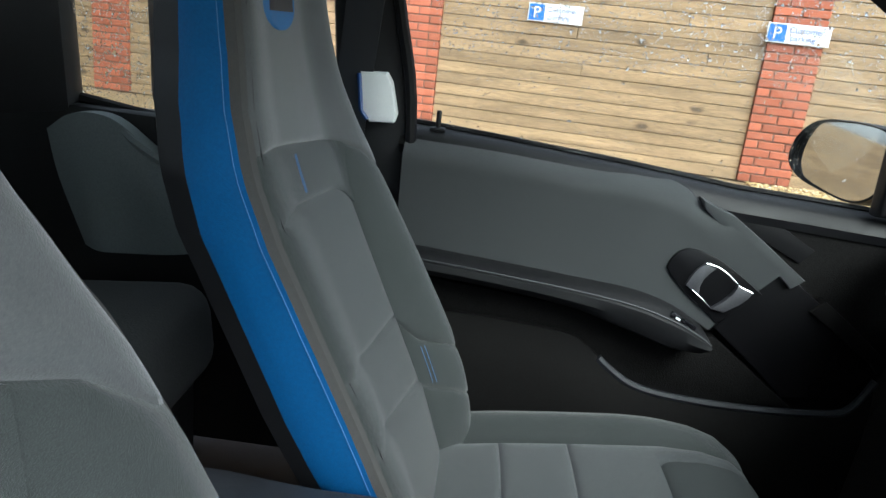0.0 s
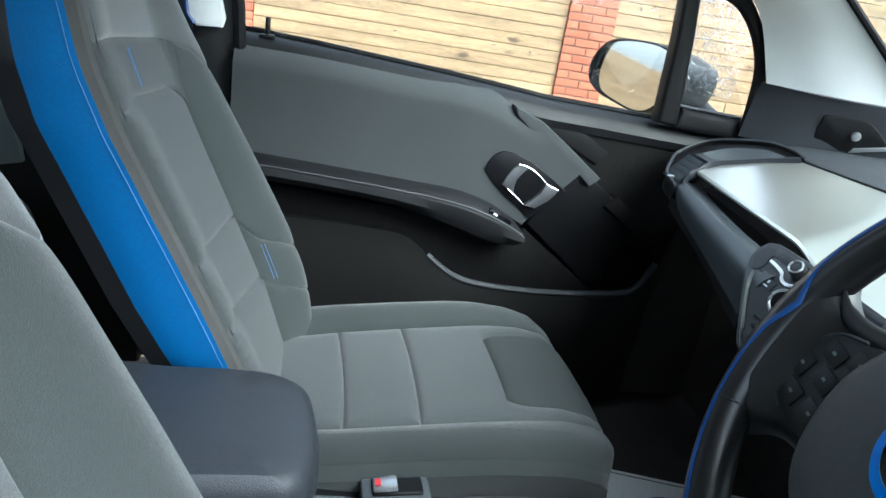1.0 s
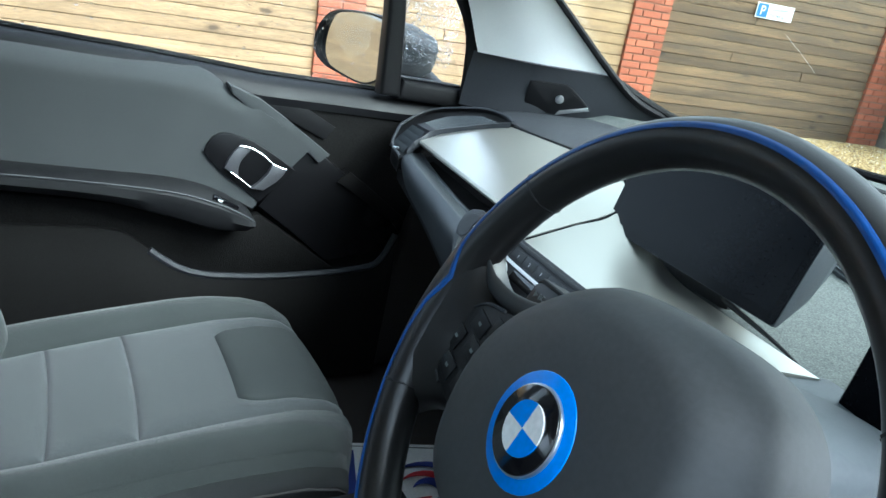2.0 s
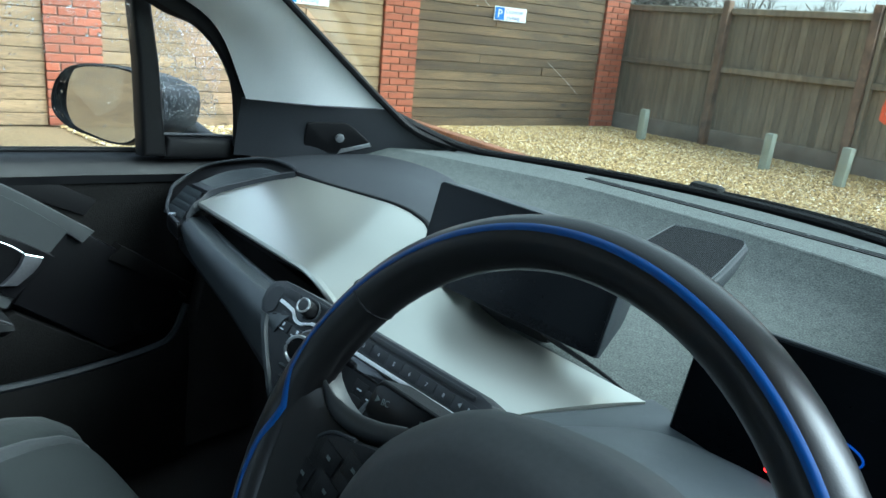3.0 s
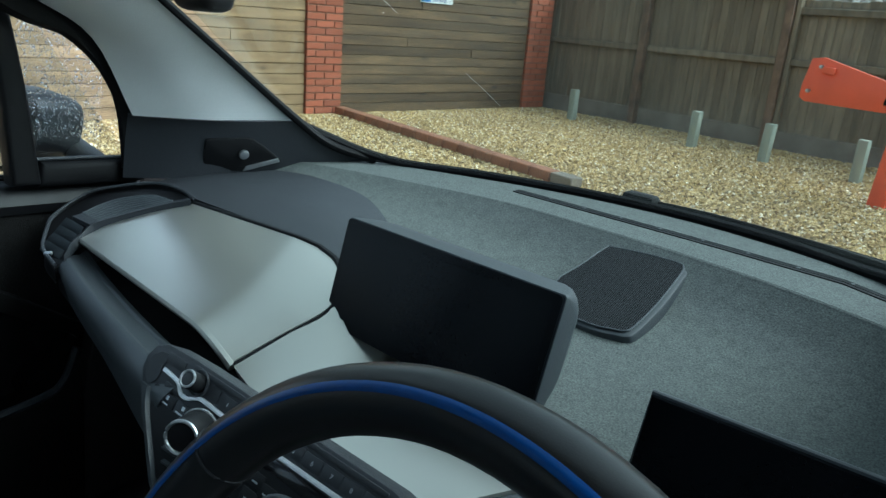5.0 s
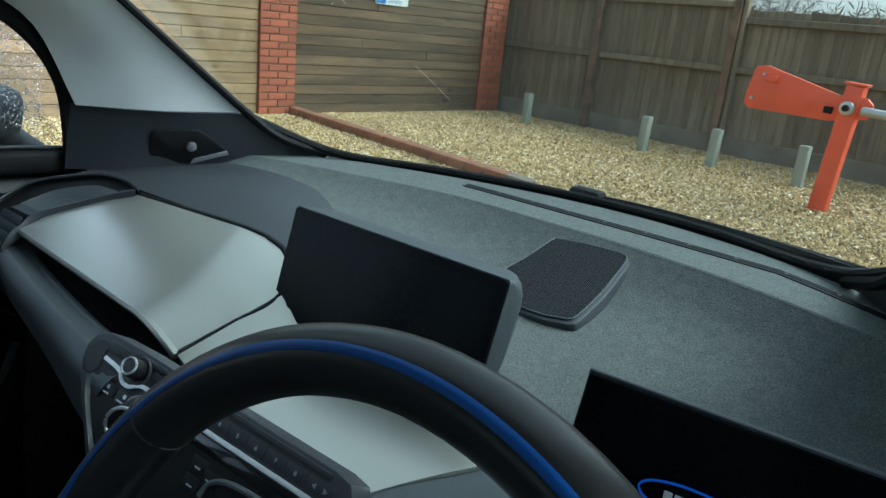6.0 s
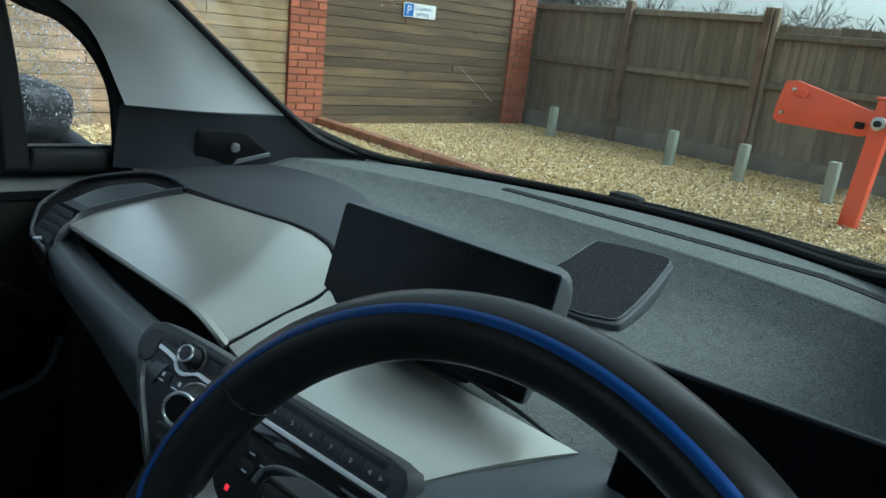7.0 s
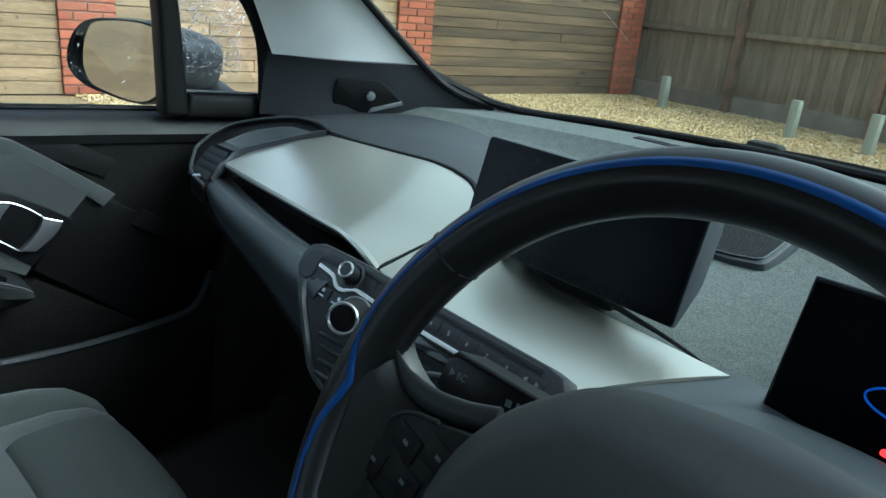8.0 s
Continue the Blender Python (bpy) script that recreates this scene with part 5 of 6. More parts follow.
for j in range(13):
    t = j / 12
    row = []
    for i in range(31):
        s = i / 30
        a = np.array((-0.103 + 0.04 * t, 0.7165 + 0.13 * t))
        b = np.array((0.185 + 0.085 * t, 0.682 + 0.12 * t))
        p = a + (b - a) * s
        z = lid_z(a[0], a[1]) - 0.0005
        z2 = 0.8565 + 0.0155 * (1 - (1 - t) ** 2)
        k = min(1, s / 0.45)
        row.append((p[0], p[1] - 0.012 * math.sin(s * 3.1) * (1 - t), z * (1 - k) ** 2 + z2 * (1 - (1 - k) ** 2)))
    G2.append(row)
part("centre_lid", slab(G2, (0.0, 0.004, -0.012)), SATIN, dash, "satin silver centre tray")
# black sheet below the lids that keeps the gap dark
part("lid_gap", slab([[(-0.20, 0.70, 0.84), (0.26, 0.69, 0.835)], [(-0.20, 0.9, 0.87), (0.3, 0.84, 0.85)]], (0, 0, -0.02)), RUBBER, dash)
part("tray_rim", tube(crom([(-0.06, 0.905, 0.91), (0.02, 0.865, 0.889), (0.12, 0.838, 0.879), (0.2, 0.82, 0.874), (0.25, 0.807, 0.869)], 5), np.linspace(0.006, 0.0012, 21), 8), BLACK, dash)
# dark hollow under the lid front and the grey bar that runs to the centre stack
# black sheet: the shade in the hollow is put into its colour
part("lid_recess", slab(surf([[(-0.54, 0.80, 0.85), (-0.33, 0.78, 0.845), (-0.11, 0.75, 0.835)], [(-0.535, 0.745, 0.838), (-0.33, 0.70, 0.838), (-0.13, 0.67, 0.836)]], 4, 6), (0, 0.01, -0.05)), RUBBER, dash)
bar = surf([[(-0.557, 0.755, 0.866), (-0.45, 0.728, 0.864), (-0.3, 0.695, 0.863), (-0.16, 0.667, 0.866), (-0.10, 0.66, 0.868)],
            [(-0.555, 0.747, 0.868), (-0.45, 0.718, 0.866), (-0.3, 0.685, 0.866), (-0.16, 0.657, 0.869), (-0.10, 0.648, 0.87)],
            [(-0.553, 0.735, 0.858), (-0.45, 0.705, 0.852), (-0.3, 0.672, 0.846), (-0.165, 0.64, 0.85), (-0.11, 0.632, 0.85)],
            [(-0.545, 0.738, 0.838), (-0.45, 0.708, 0.825), (-0.3, 0.675, 0.812), (-0.175, 0.642, 0.805), (-0.13, 0.632, 0.8)]], 5, 6)
part("grey_bar", slab(bar, (0.0, 0.03, -0.006)), HOUSING, dash)
part("knee_panel", prism([(0.8, 0.835), (0.95, 0.84), (1.15, 0.6), (1.1, 0.55), (0.98, 0.62)], -0.64, 0.68, "x", 0.006), BLACK, dash)
part("lower_shelf", slab(surf([[(-0.56, 0.74, 0.83), (-0.35, 0.70, 0.81), (-0.15, 0.65, 0.79)], [(-0.58, 0.86, 0.78), (-0.35, 0.85, 0.77), (-0.15, 0.85, 0.76)]], 4, 6), (0, 0.0, -0.02)), BLACK, dash)
# passenger side vent
VO = crom([(-0.5237, 0.7212, 0.8628), (-0.5837, 0.7328, 0.8699), (-0.6227, 0.7574, 0.8867), (-0.6449, 0.7786, 0.898), (-0.6494, 0.8264, 0.921), (-0.6256, 0.8571, 0.9346), (-0.555, 0.8956, 0.9515), (-0.4883, 0.9014, 0.9541), (-0.4462, 0.8943, 0.951)], 5)
VI = crom([(-0.5237, 0.7363, 0.8734), (-0.543, 0.7578, 0.8849), (-0.5444, 0.7725, 0.8933), (-0.5446, 0.7949, 0.9072), (-0.5044, 0.841, 0.9275), (-0.4758, 0.869, 0.9398), (-0.447, 0.891, 0.9495)], 5)
VI2 = np.array([VI[round(k * (len(VI) - 1) / (len(VO) - 1))] for k in range(len(VO))])
part("vent_back", slab([VO + (0, 0, -0.006), VI2 + (0, 0, -0.007)], (0, 0, -0.02)), RUBBER, dash)
part("vent_outer_rim", tube(VO, 0.003, 8), DARK, dash)
part("vent_outer_skirt", slab([VO + (0, 0, 0), VO + (-0.006, 0.004, -0.012), VO + (-0.008, 0.004, -0.03)], (0.004, -0.003, 0)), BLACK, dash)
part("vent_inner_rim", slab([VI + (-0.009, 0.004, -0.008), VI + (-0.007, 0.003, 0.0005), VI + (0.004, -0.003, 0.001), VI + (0.006, -0.004, -0.01)], (0, 0, -0.006)), DARK, dash)
F0, F1 = crom([(-0.5939, 0.7989, 0.909), (-0.5786, 0.8362, 0.9254), (-0.544, 0.8624, 0.9369), (-0.5162, 0.8748, 0.9424)], 5), crom([(-0.5448, 0.7977, 0.9084), (-0.5202, 0.8316, 0.9233), (-0.4933, 0.856, 0.9341), (-0.4738, 0.8774, 0.9435)], 5)
part("vent_divider", slab([[F0[0] + (-0.005, -0.014, -0.003), F1[0] + (-0.002, -0.012, -0.003)], [F0[0] + (0, 0, 0.001), F1[0] + (0, 0, 0.001)]], (0, 0, -0.006)), DARK, dash)
for k in range(7):
    f = k / 6
    part("vent_fin", tube(F0 * (1 - f) + F1 * f, 0.0017, 6, flat=1.3), GREYPL, dash)
SQ, SS = np.array([[-0.6109, 0.7816, 0.8993], [-0.5539, 0.7797, 0.8985], [-0.5563, 0.774, 0.89], [-0.6163, 0.7727, 0.8894]]), np.array([0.0066, -0.0132, -0.0078])
for k in range(4):
    q = SQ + SS * k
    part("vent_slat", slab([[q[0] + (0, 0, 0.003), q[1] + (0, 0, 0.003)], [q[3], q[2]]], (0, 0, -0.003)), HOUSING, dash)
part("vent_tab", rbox(0.013, 0.006, 0.005, 0.0015, 2, at=tuple(SQ[2] * 0.5 + SQ[3] * 0.5 + SS * 3 + (0.006, -0.004, 0.002)), rot=(30, -10, 30)), SILVER, dash)

# speaker on the felt
SPK = [(-0.0375, 0.0531), (-0.028, 0.0592), (0.0202, 0.0604), (0.064, 0.0567), (0.0737, 0.0492), (0.0767, 0.0309), (0.0777, -0.0441), (0.0727, -0.1047), (0.0663, -0.1172), (0.054, -0.1203), (0.0256, -0.1232), (-0.0205, -0.1109), (-0.0564, -0.0579), (-0.0472, -0.0005)]
SPK = [(a, b if b > 0 else b * 0.9) for a, b in SPK]
SPM = pose(0.12, 1.142, 0.9355, 17, -2.5, 0)
spc = np.mean(SPK, axis=0)
part("speaker_base", prism([(spc[0] + (a - spc[0]) * 1.055 + 0.004, spc[1] + (b - spc[1]) * 1.045 - 0.003) for a, b in SPK], -0.035, -0.001, "z", 0.004, 2, 3, m=SPM), HOUSING, dash)
part("speaker_grille", prism(SPK, -0.004, 0.0015, "z", 0.001, 1, 3, m=SPM), MESHGREY, dash)
part("grille_rim", tube([tuple(SPM @ Vector((spc[0] + (a - spc[0]) * 1.005, spc[1] + (b - spc[1]) * 1.005, 0.001))) for a, b in crom(SPK, 3, True)], 0.0011, 6, True), GREYPL, dash)

# centre display
disp = thing("centre_display", "switched-off wide black screen standing on the dashboard", "screen")
SA, SB, SC, SD = (np.array(v) for v in ((-0.078, 0.857, 1.014), (0.207, 0.848, 1.008), (0.212, 0.796, 0.896), (-0.082, 0.826, 0.893)))
SNO = np.cross(SB - SA, SD - SA)
SNO /= np.linalg.norm(SNO)
if SNO[1] > 0:
    SNO = -SNO


def onscreen(a, b, d=0.0):
    return (SA * (1 - a) + SB * a) * (1 - b) + (SD * (1 - a) + SC * a) * b + SNO * d


def rrect(x0, x1, y0, y1, r, n=4):
    pts = []
    for cx_, cy_, a0 in ((x1 - r[0], y0 + r[1], -90), (x1 - r[0], y1 - r[1], 0), (x0 + r[0], y1 - r[1], 90), (x0 + r[0], y0 + r[1], 180)):
        for k in range(n + 1):
            a = radians(a0 + 90 * k / n)
            pts.append((cx_ + r[0] * math.cos(a), cy_ + r[1] * math.sin(a)))
    return pts


def screen_ring(x0, x1, y0, y1, r, d):
    return [onscreen(a, b, d) for a, b in rrect(x0, x1, y0, y1, r)]


part("housing", loft([screen_ring(0, 1, 0, 1, (0.012, 0.03), -0.001), screen_ring(-0.001, 1.003, -0.004, 1.003, (0.014, 0.035), -0.006), screen_ring(0.012, 1.008, -0.03, 0.84, (0.06, 0.2), -0.027), screen_ring(0.04, 0.985, -0.024, 0.7, (0.08, 0.24), -0.044), screen_ring(0.1, 0.92, 0.06, 0.6, (0.08, 0.2), -0.054)]), HOUSING, disp)
part("glass", loft([screen_ring(0.004, 0.996, 0.01, 0.99, (0.012, 0.03), -0.001), screen_ring(0.004, 0.996, 0.01, 0.99, (0.012, 0.03), 0.0025)]), SCREEN, disp, "glossy black display glass")
part("active_area", loft([screen_ring(0.03, 0.97, 0.08, 0.9, (0.01, 0.02), 0.002), screen_ring(0.03, 0.97, 0.08, 0.9, (0.01, 0.02), 0.0027)]), mat("unlit_display", (0.0028, 0.0035, 0.005), 0.2, var=0.05, rvar=0.0, spec=0.11), disp)
part("stand", prism([(0.0, 0.86), (0.13, 0.86), (0.12, 0.93), (0.01, 0.93)], 0.835, 0.9, "y", 0.01), BLACK, disp)

# instrument display behind the wheel
clus = thing("instrument_display", "black driver display with a blue ring and a red lamp", "screen")
part("housing", prism([(0.311, 0.868), (0.525, 0.868), (0.525, 0.994), (0.326, 0.994)], 0.763, 0.7685, "y", 0.002, 2), HOUSING, clus)
part("glass", prism([(0.313, 0.87), (0.523, 0.87), (0.523, 0.992), (0.3275, 0.992)], 0.7605, 0.7635, "y", 0.001, 1), SCREEN, clus, "dark display glass")
el = [(0.421 + 0.042 * math.cos(a), 0.758, 0.922 + 0.014 * math.sin(a) - 0.0 * math.cos(a)) for a in np.linspace(0, 2 * math.pi, 40, endpoint=False)]
part("blue_ring", tube(el, 0.0009, 6, True), glow("display_blue", (0.012, 0.06, 0.33), 0.28), clus)
for x, w in ((0.4, 0.0062), (0.4085, 0.008), (0.4185, 0.009), (0.428, 0.0025), (0.4345, 0.006)):
    part("bar", rbox(w, 0.002, 0.0095, 0.0008, 1, at=(x, 0.7585, 0.922)), glow("display_white", (0.3, 0.32, 0.33), 0.1), clus)
part("red_lamp", rbox(0.009, 0.002, 0.005, 0.002, 2, at=(0.403, 0.759, 0.884)), glow("lamp_red", (0.9, 0.02, 0.02), 1.2), clus)
part("plinth", slab(surf([[(0.3, 0.6, 0.835), (0.38, 0.6, 0.862), (0.5, 0.6, 0.862), (0.62, 0.63, 0.84)], [(0.26, 0.70, 0.852), (0.36, 0.69, 0.87), (0.5, 0.69, 0.87), (0.62, 0.72, 0.85)], [(0.26, 0.8, 0.868), (0.36, 0.8, 0.868), (0.5, 0.8, 0.868), (0.62, 0.8, 0.86)]], 4, 6), (0, 0, -0.06)), GREYPL, clus)

cover = surf([[(0.16, 0.655, 0.84), (0.195, 0.70, 0.858), (0.237, 0.762, 0.864), (0.268, 0.82, 0.868)],
              [(0.2, 0.625, 0.848), (0.255, 0.665, 0.872), (0.292, 0.725, 0.882), (0.312, 0.785, 0.88)],
              [(0.27, 0.605, 0.862), (0.32, 0.64, 0.876), (0.36, 0.70, 0.878), (0.39, 0.757, 0.868)]], 6, 6)
part("binnacle_cover", slab(cover, (0, 0.0, -0.03)), GREYPL, clus, "slate grey plastic cover beside the steering column")
# centre stack of switches
stack = thing("switch_panel", "black centre switch panel with silver strip and round knobs", "control panel")
SM = Matrix(((1, 0, 0, -0.088), (0, 1, 0, 0.648), (0, 0, 1, 0.87), (0, 0, 0, 1))) @ pose(0, 0, 0, -32, 3, 0)


def st_box(name, x, z, w, h, material, d=0.006, y=0.0, bevel=0.0015, label="", parent=None):
    bm = rbox(w, d, h, bevel, 2, at=(x, y - d / 2, z))
    bmesh.ops.transform(bm, matrix=SM, verts=bm.verts)
    return part(name, bm, material, parent or stack, label)


bm = prism([(-0.045, -0.024), (-0.06, -0.019), (-0.071, -0.006), (-0.073, 0.008), (-0.066, 0.022), (-0.05, 0.029), (0.0, 0.031), (0.26, 0.031), (0.278, 0.028), (0.285, 0.018), (0.284, 0.0), (0.27, -0.03), (0.235, -0.1), (0.05, -0.1), (0.02, -0.09), (-0.015, -0.06)], 0.0, 0.03, "y", 0.002, 2)
bmesh.ops.transform(bm, matrix=SM, verts=bm.verts)
part("panel", bm, DARK, stack)
bm = prism([(-0.037, -0.009), (0.03, -0.0115), (0.2, -0.012), (0.268, -0.014), (0.262, -0.03), (0.236, -0.095), (0.06, -0.095), (0.03, -0.088), (0.0, -0.062), (-0.03, -0.034), (-0.041, -0.02), (-0.041, -0.011)], -0.0006, 0.01, "y", 0.0004, 1)
bmesh.ops.transform(bm, matrix=SM, verts=bm.verts)
part("lower_plate", bm, DOORBLACK, stack)
fo = crom([(-0.062, -0.016), (-0.047, -0.033), (-0.03, -0.048), (0.0, -0.075), (0.025, -0.094), (0.055, -0.103)], 4)
fi = crom([(-0.04, -0.016), (-0.034, -0.029), (-0.02, -0.044), (0.006, -0.067), (0.029, -0.086), (0.056, -0.094)], 4)
part("side_frame", slab([[SM @ Vector((a, 0.012, b)) for a, b in fo], [SM @ Vector((a * 0.8 + c * 0.2, -0.003, b * 0.8 + d * 0.2)) for (a, b), (c, d) in zip(fo, fi)], [SM @ Vector((a * 0.3 + c * 0.7, -0.004, b * 0.3 + d * 0.7)) for (a, b), (c, d) in zip(fo, fi)], [SM @ Vector((a, 0.001, b)) for a, b in fi]], SM.to_3x3() @ Vector((0, 0.006, 0))), HOUSING, stack, "slate grey frame beside the switches")
for xa, za, xb, zb in ((0.012, -0.054, 0.052, -0.051), (0.02, -0.0645, 0.06, -0.062), (0.028, -0.077, 0.066, -0.074), (0.033, -0.0885, 0.07, -0.087)):
    part("vent_slat", slab([[SM @ Vector((xa, 0.002, za + 0.004)), SM @ Vector((xb, 0.002, zb + 0.004))], [SM @ Vector((xa, -0.004, za)), SM @ Vector((xb, -0.004, zb))], [SM @ Vector((xa, -0.003, za - 0.002)), SM @ Vector((xb, -0.003, zb - 0.002))]], SM.to_3x3() @ Vector((0, 0.003, -0.001))), HOUSING, stack)
strip = crom([(-0.038, 0.0065), (-0.024, 0.0055), (-0.011, 0.0035), (-0.004, -0.002), (0.003, -0.0045), (0.012, -0.004), (0.022, 0.001), (0.031, 0.003), (0.06, 0.002), (0.1, 0.0015), (0.15, 0.0015), (0.21, 0.0018), (0.272, 0.002)], 4)
part("silver_strip", slab([[SM @ Vector((a, -0.0022, b - 0.0022)) for a, b in strip], [SM @ Vector((a, -0.0026, b)) for a, b in strip], [SM @ Vector((a, -0.0018, b + 0.0018)) for a, b in strip]], SM.to_3x3() @ Vector((0, 0.004, 0))), mat("brushed_bright_strip", (0.85, 0.86, 0.87), 0.42, metal=0.7, var=0.03, rvar=0.03), stack, "bright silver strip with a dip under the knob")


def rod(name, a, b, r, material, parent, seg=32, bev=0.12, label=""):
    """A turned cylinder from a to b."""
    a, b = SM @ Vector(a), SM @ Vector(b)
    d = b - a
    bm = disc(r, d.length, seg=seg, bevel=r * bev)
    bmesh.ops.transform(bm, matrix=Matrix.Translation((a + b) / 2) @ d.to_track_quat("Z", "Y").to_matrix().to_4x4(), verts=bm.verts)
    return part(name, bm, material, parent, label)


def hoop(name, a, b, r, w, material, parent):
    a, b = SM @ Vector(a), SM @ Vector(b)
    q = (b - a).to_track_quat("Z", "Y")
    part(name, tube([b + q @ Vector((r * math.cos(t), r * math.sin(t), 0)) for t in np.linspace(0, 2 * math.pi, 36, endpoint=False)], w, 6, True), material, parent)


k1 = rod("knob", (0.0155, 0.0, 0.0135), (0.0185, -0.019, 0.0165), 0.0092, BLACK, stack, label="small volume knob")
hoop("ring", (0.0155, 0.0, 0.0135), (0.0186, -0.0195, 0.0166), 0.0078, 0.0013, SILVER, k1)
hoop("knob_foot", (0.0155, 0.001, 0.0135), (0.0155, -0.001, 0.0135), 0.0125, 0.0018, DARK, k1)
rod("knob_face", (0.0184, -0.018, 0.0164), (0.0187, -0.0198, 0.0167), 0.0066, DARK, k1, 24)
for i in range(8):
    b = st_box("button", 0.0625 + 0.0235 * i, 0.0128, 0.0225, 0.0125, DARK, 0.0012, bevel=0.0005)
    lettering("number_mark", str(i + 1), 0.006, SILVER, SM @ pose(0.061 + 0.0235 * i, -0.00125, 0.0105, 90, 0, 0), b, 0.0001)
b = st_box("button", 0.254, 0.0128, 0.029, 0.0125, DARK, 0.0012, bevel=0.0005)
for x, g in ((0.248, -1), (0.26, 1)):
    bm = prism([(x - 0.0018 * g, 0.0104), (x - 0.0018 * g, 0.0152), (x + 0.0024 * g, 0.0128)], -0.0016, -0.001, "y")
    bmesh.ops.transform(bm, matrix=SM, verts=bm.verts)
    part("arrow_mark", bm, SILVER, b)
st_box("top_bevel", 0.13, 0.0248, 0.26, 0.0055, DARK, 0.0015, bevel=0.0006)
st_box("button", -0.027, 0.0185, 0.03, 0.011, DARK, 0.0012, bevel=0.0005)
st_box("button", 0.0405, 0.0135, 0.015, 0.013, DARK, 0.0012, bevel=0.0005)
part("button", (lambda b: (bmesh.ops.transform(b, matrix=SM, verts=b.verts), b)[1])(prism([(-0.05, -0.014), (-0.061, -0.008), (-0.065, 0.003), (-0.062, 0.013), (-0.053, 0.02), (-0.041, 0.019), (-0.042, 0.006), (-0.041, -0.006)], -0.0012, 0.001, "y", 0.0005, 1, 3)), DARK, stack)
st_box("gloss_band", 0.17, -0.0085, 0.2, 0.012, GLOSSBLACK, 0.001, bevel=0.0004)
st_box("gloss_band", -0.012, -0.005, 0.03, 0.006, DARK, 0.001, bevel=0.0004)
for x in (-0.014, 0.013):
    b = st_box("climate_button", x, -0.0165, 0.025, 0.0125, DARK, 0.0014, bevel=0.0006)
    st_box("button_mark", x - 0.002, -0.0205, 0.013, 0.0014, SILVER, 0.0003, -0.0014, 0, parent=b)
    st_box("button_mark", x, -0.0145, 0.004, 0.004, SILVER, 0.0003, -0.0014, 0, parent=b)
for i in range(3):
    st_box("heat_mark", -0.003 + 0.006 * i, -0.04, 0.002, 0.007, SILVER, 0.0004, 0, 0)
for x, z in ((0.133, -0.026), (0.133, -0.042), (0.15, -0.03)):
    b = st_box("climate_button", x, z, 0.02, 0.013, BLACK, 0.0014, bevel=0.0006)
    st_box("button_mark", x, z - 0.002, 0.007, 0.0015, SILVER, 0.0003, -0.0014, 0, parent=b)
cres = crom([(0.148, -0.046), (0.152, -0.034), (0.163, -0.0265), (0.18, -0.0225), (0.207, -0.0205), (0.235, -0.02), (0.262, -0.021)], 4)
part("display_frame", tube([SM @ Vector((a, -0.001, b)) for a, b in cres], 0.003, 8), GREYPL, stack)
for x in (0.185, 0.196, 0.212, 0.222):
    st_box("bar", x, -0.03, 0.006, 0.003, SILVER, 0.0003, 0, 0)
st_box("red_lamp", 0.124, -0.064, 0.005, 0.005, glow("warning_red", (0.7, 0.02, 0.03), 0.5), 0.001, 0, 0.0004)
part("lower_panel", prism([(-0.13, 0.80), (0.2, 0.80), (0.2, 0.7), (-0.09, 0.7), (-0.12, 0.74)], 0.655, 0.7, "y", 0.006), GLOSSBLACK, stack)
kk = rod("knob", (0.044, 0.0, -0.0165), (0.062, -0.034, -0.0246), 0.0168, BLACK, stack, 36, 0.1, "large round climate knob")
hoop("ring", (0.044, 0.0, -0.0165), (0.0622, -0.0345, -0.0247), 0.0149, 0.0018, SILVER, kk)
hoop("back_ring", (0.044, 0.0, -0.0165), (0.047, -0.0055, -0.018), 0.0173, 0.0013, SILVER, kk)
rod("ring_centre", (0.061, -0.0325, -0.0242), (0.0622, -0.0345, -0.0247), 0.0136, RUBBER, kk)

# ---------------------------------------------------------------- steering wheel
WM = Matrix.Translation((0.370, 0.4146, 0.949)) @ Matrix.Rotation(radians(-6), 4, "Z") @ Matrix.Rotation(radians(-25.4), 4, "X") @ Matrix.Rotation(radians(90), 4, "X") @ Matrix.Scale(1.0625, 4)
wheel = thing("steering_wheel", "black leather steering wheel with a blue inlay line and round hub", "steering wheel", m=WM)
RM, RT = 0.160, 0.0137


def rim_pt(a, phi, r=RT, grow=0.0):
    """On the rim: a runs round the wheel, phi round the grip (0 outwards, 90 to the driver)."""
    rr = RM + (r + grow) * math.cos(phi)
    return (rr * math.cos(a), rr * math.sin(a), (r * 1.12 + grow) * math.sin(phi))


part("rim", loft([[rim_pt(a, p) for p in np.linspace(0, 2 * math.pi, 18, endpoint=False)] for a in np.linspace(0, 2 * math.pi, 96, endpoint=False)], closed=True), LEATHER, wheel)
aa = np.linspace(radians(-75), radians(255), 220)


def inlay(a):
    """Where the line sits round the grip: it swings inwards over the spokes."""
    d = math.degrees(a)
    d = 180 - d if d < 90 else d
    return lerp(d, (90, 140, 160, 167, 171, 175, 179, 184, 192, 204, 225, 260), (76, 77, 79, 88, 108, 126, 119, 100, 88, 84, 83, 80))


part("blue_inlay", loft([[rim_pt(a, radians(q + inlay(a)), RT, g) for q, g in ((-8.5, 0.0002), (-4, 0.0006), (0, 0.0008), (4, 0.0006), (8.5, 0.0002), (0, -0.002))] for a in aa]), BLUEPL, wheel, "blue inlay line")
for a in (35, 145, 205, 335):
    part("seam", tube([rim_pt(radians(a), p, RT, -0.0002) for p in np.linspace(0, 2 * math.pi, 20, endpoint=False)], 0.0009, 5, True), SHELL, wheel)
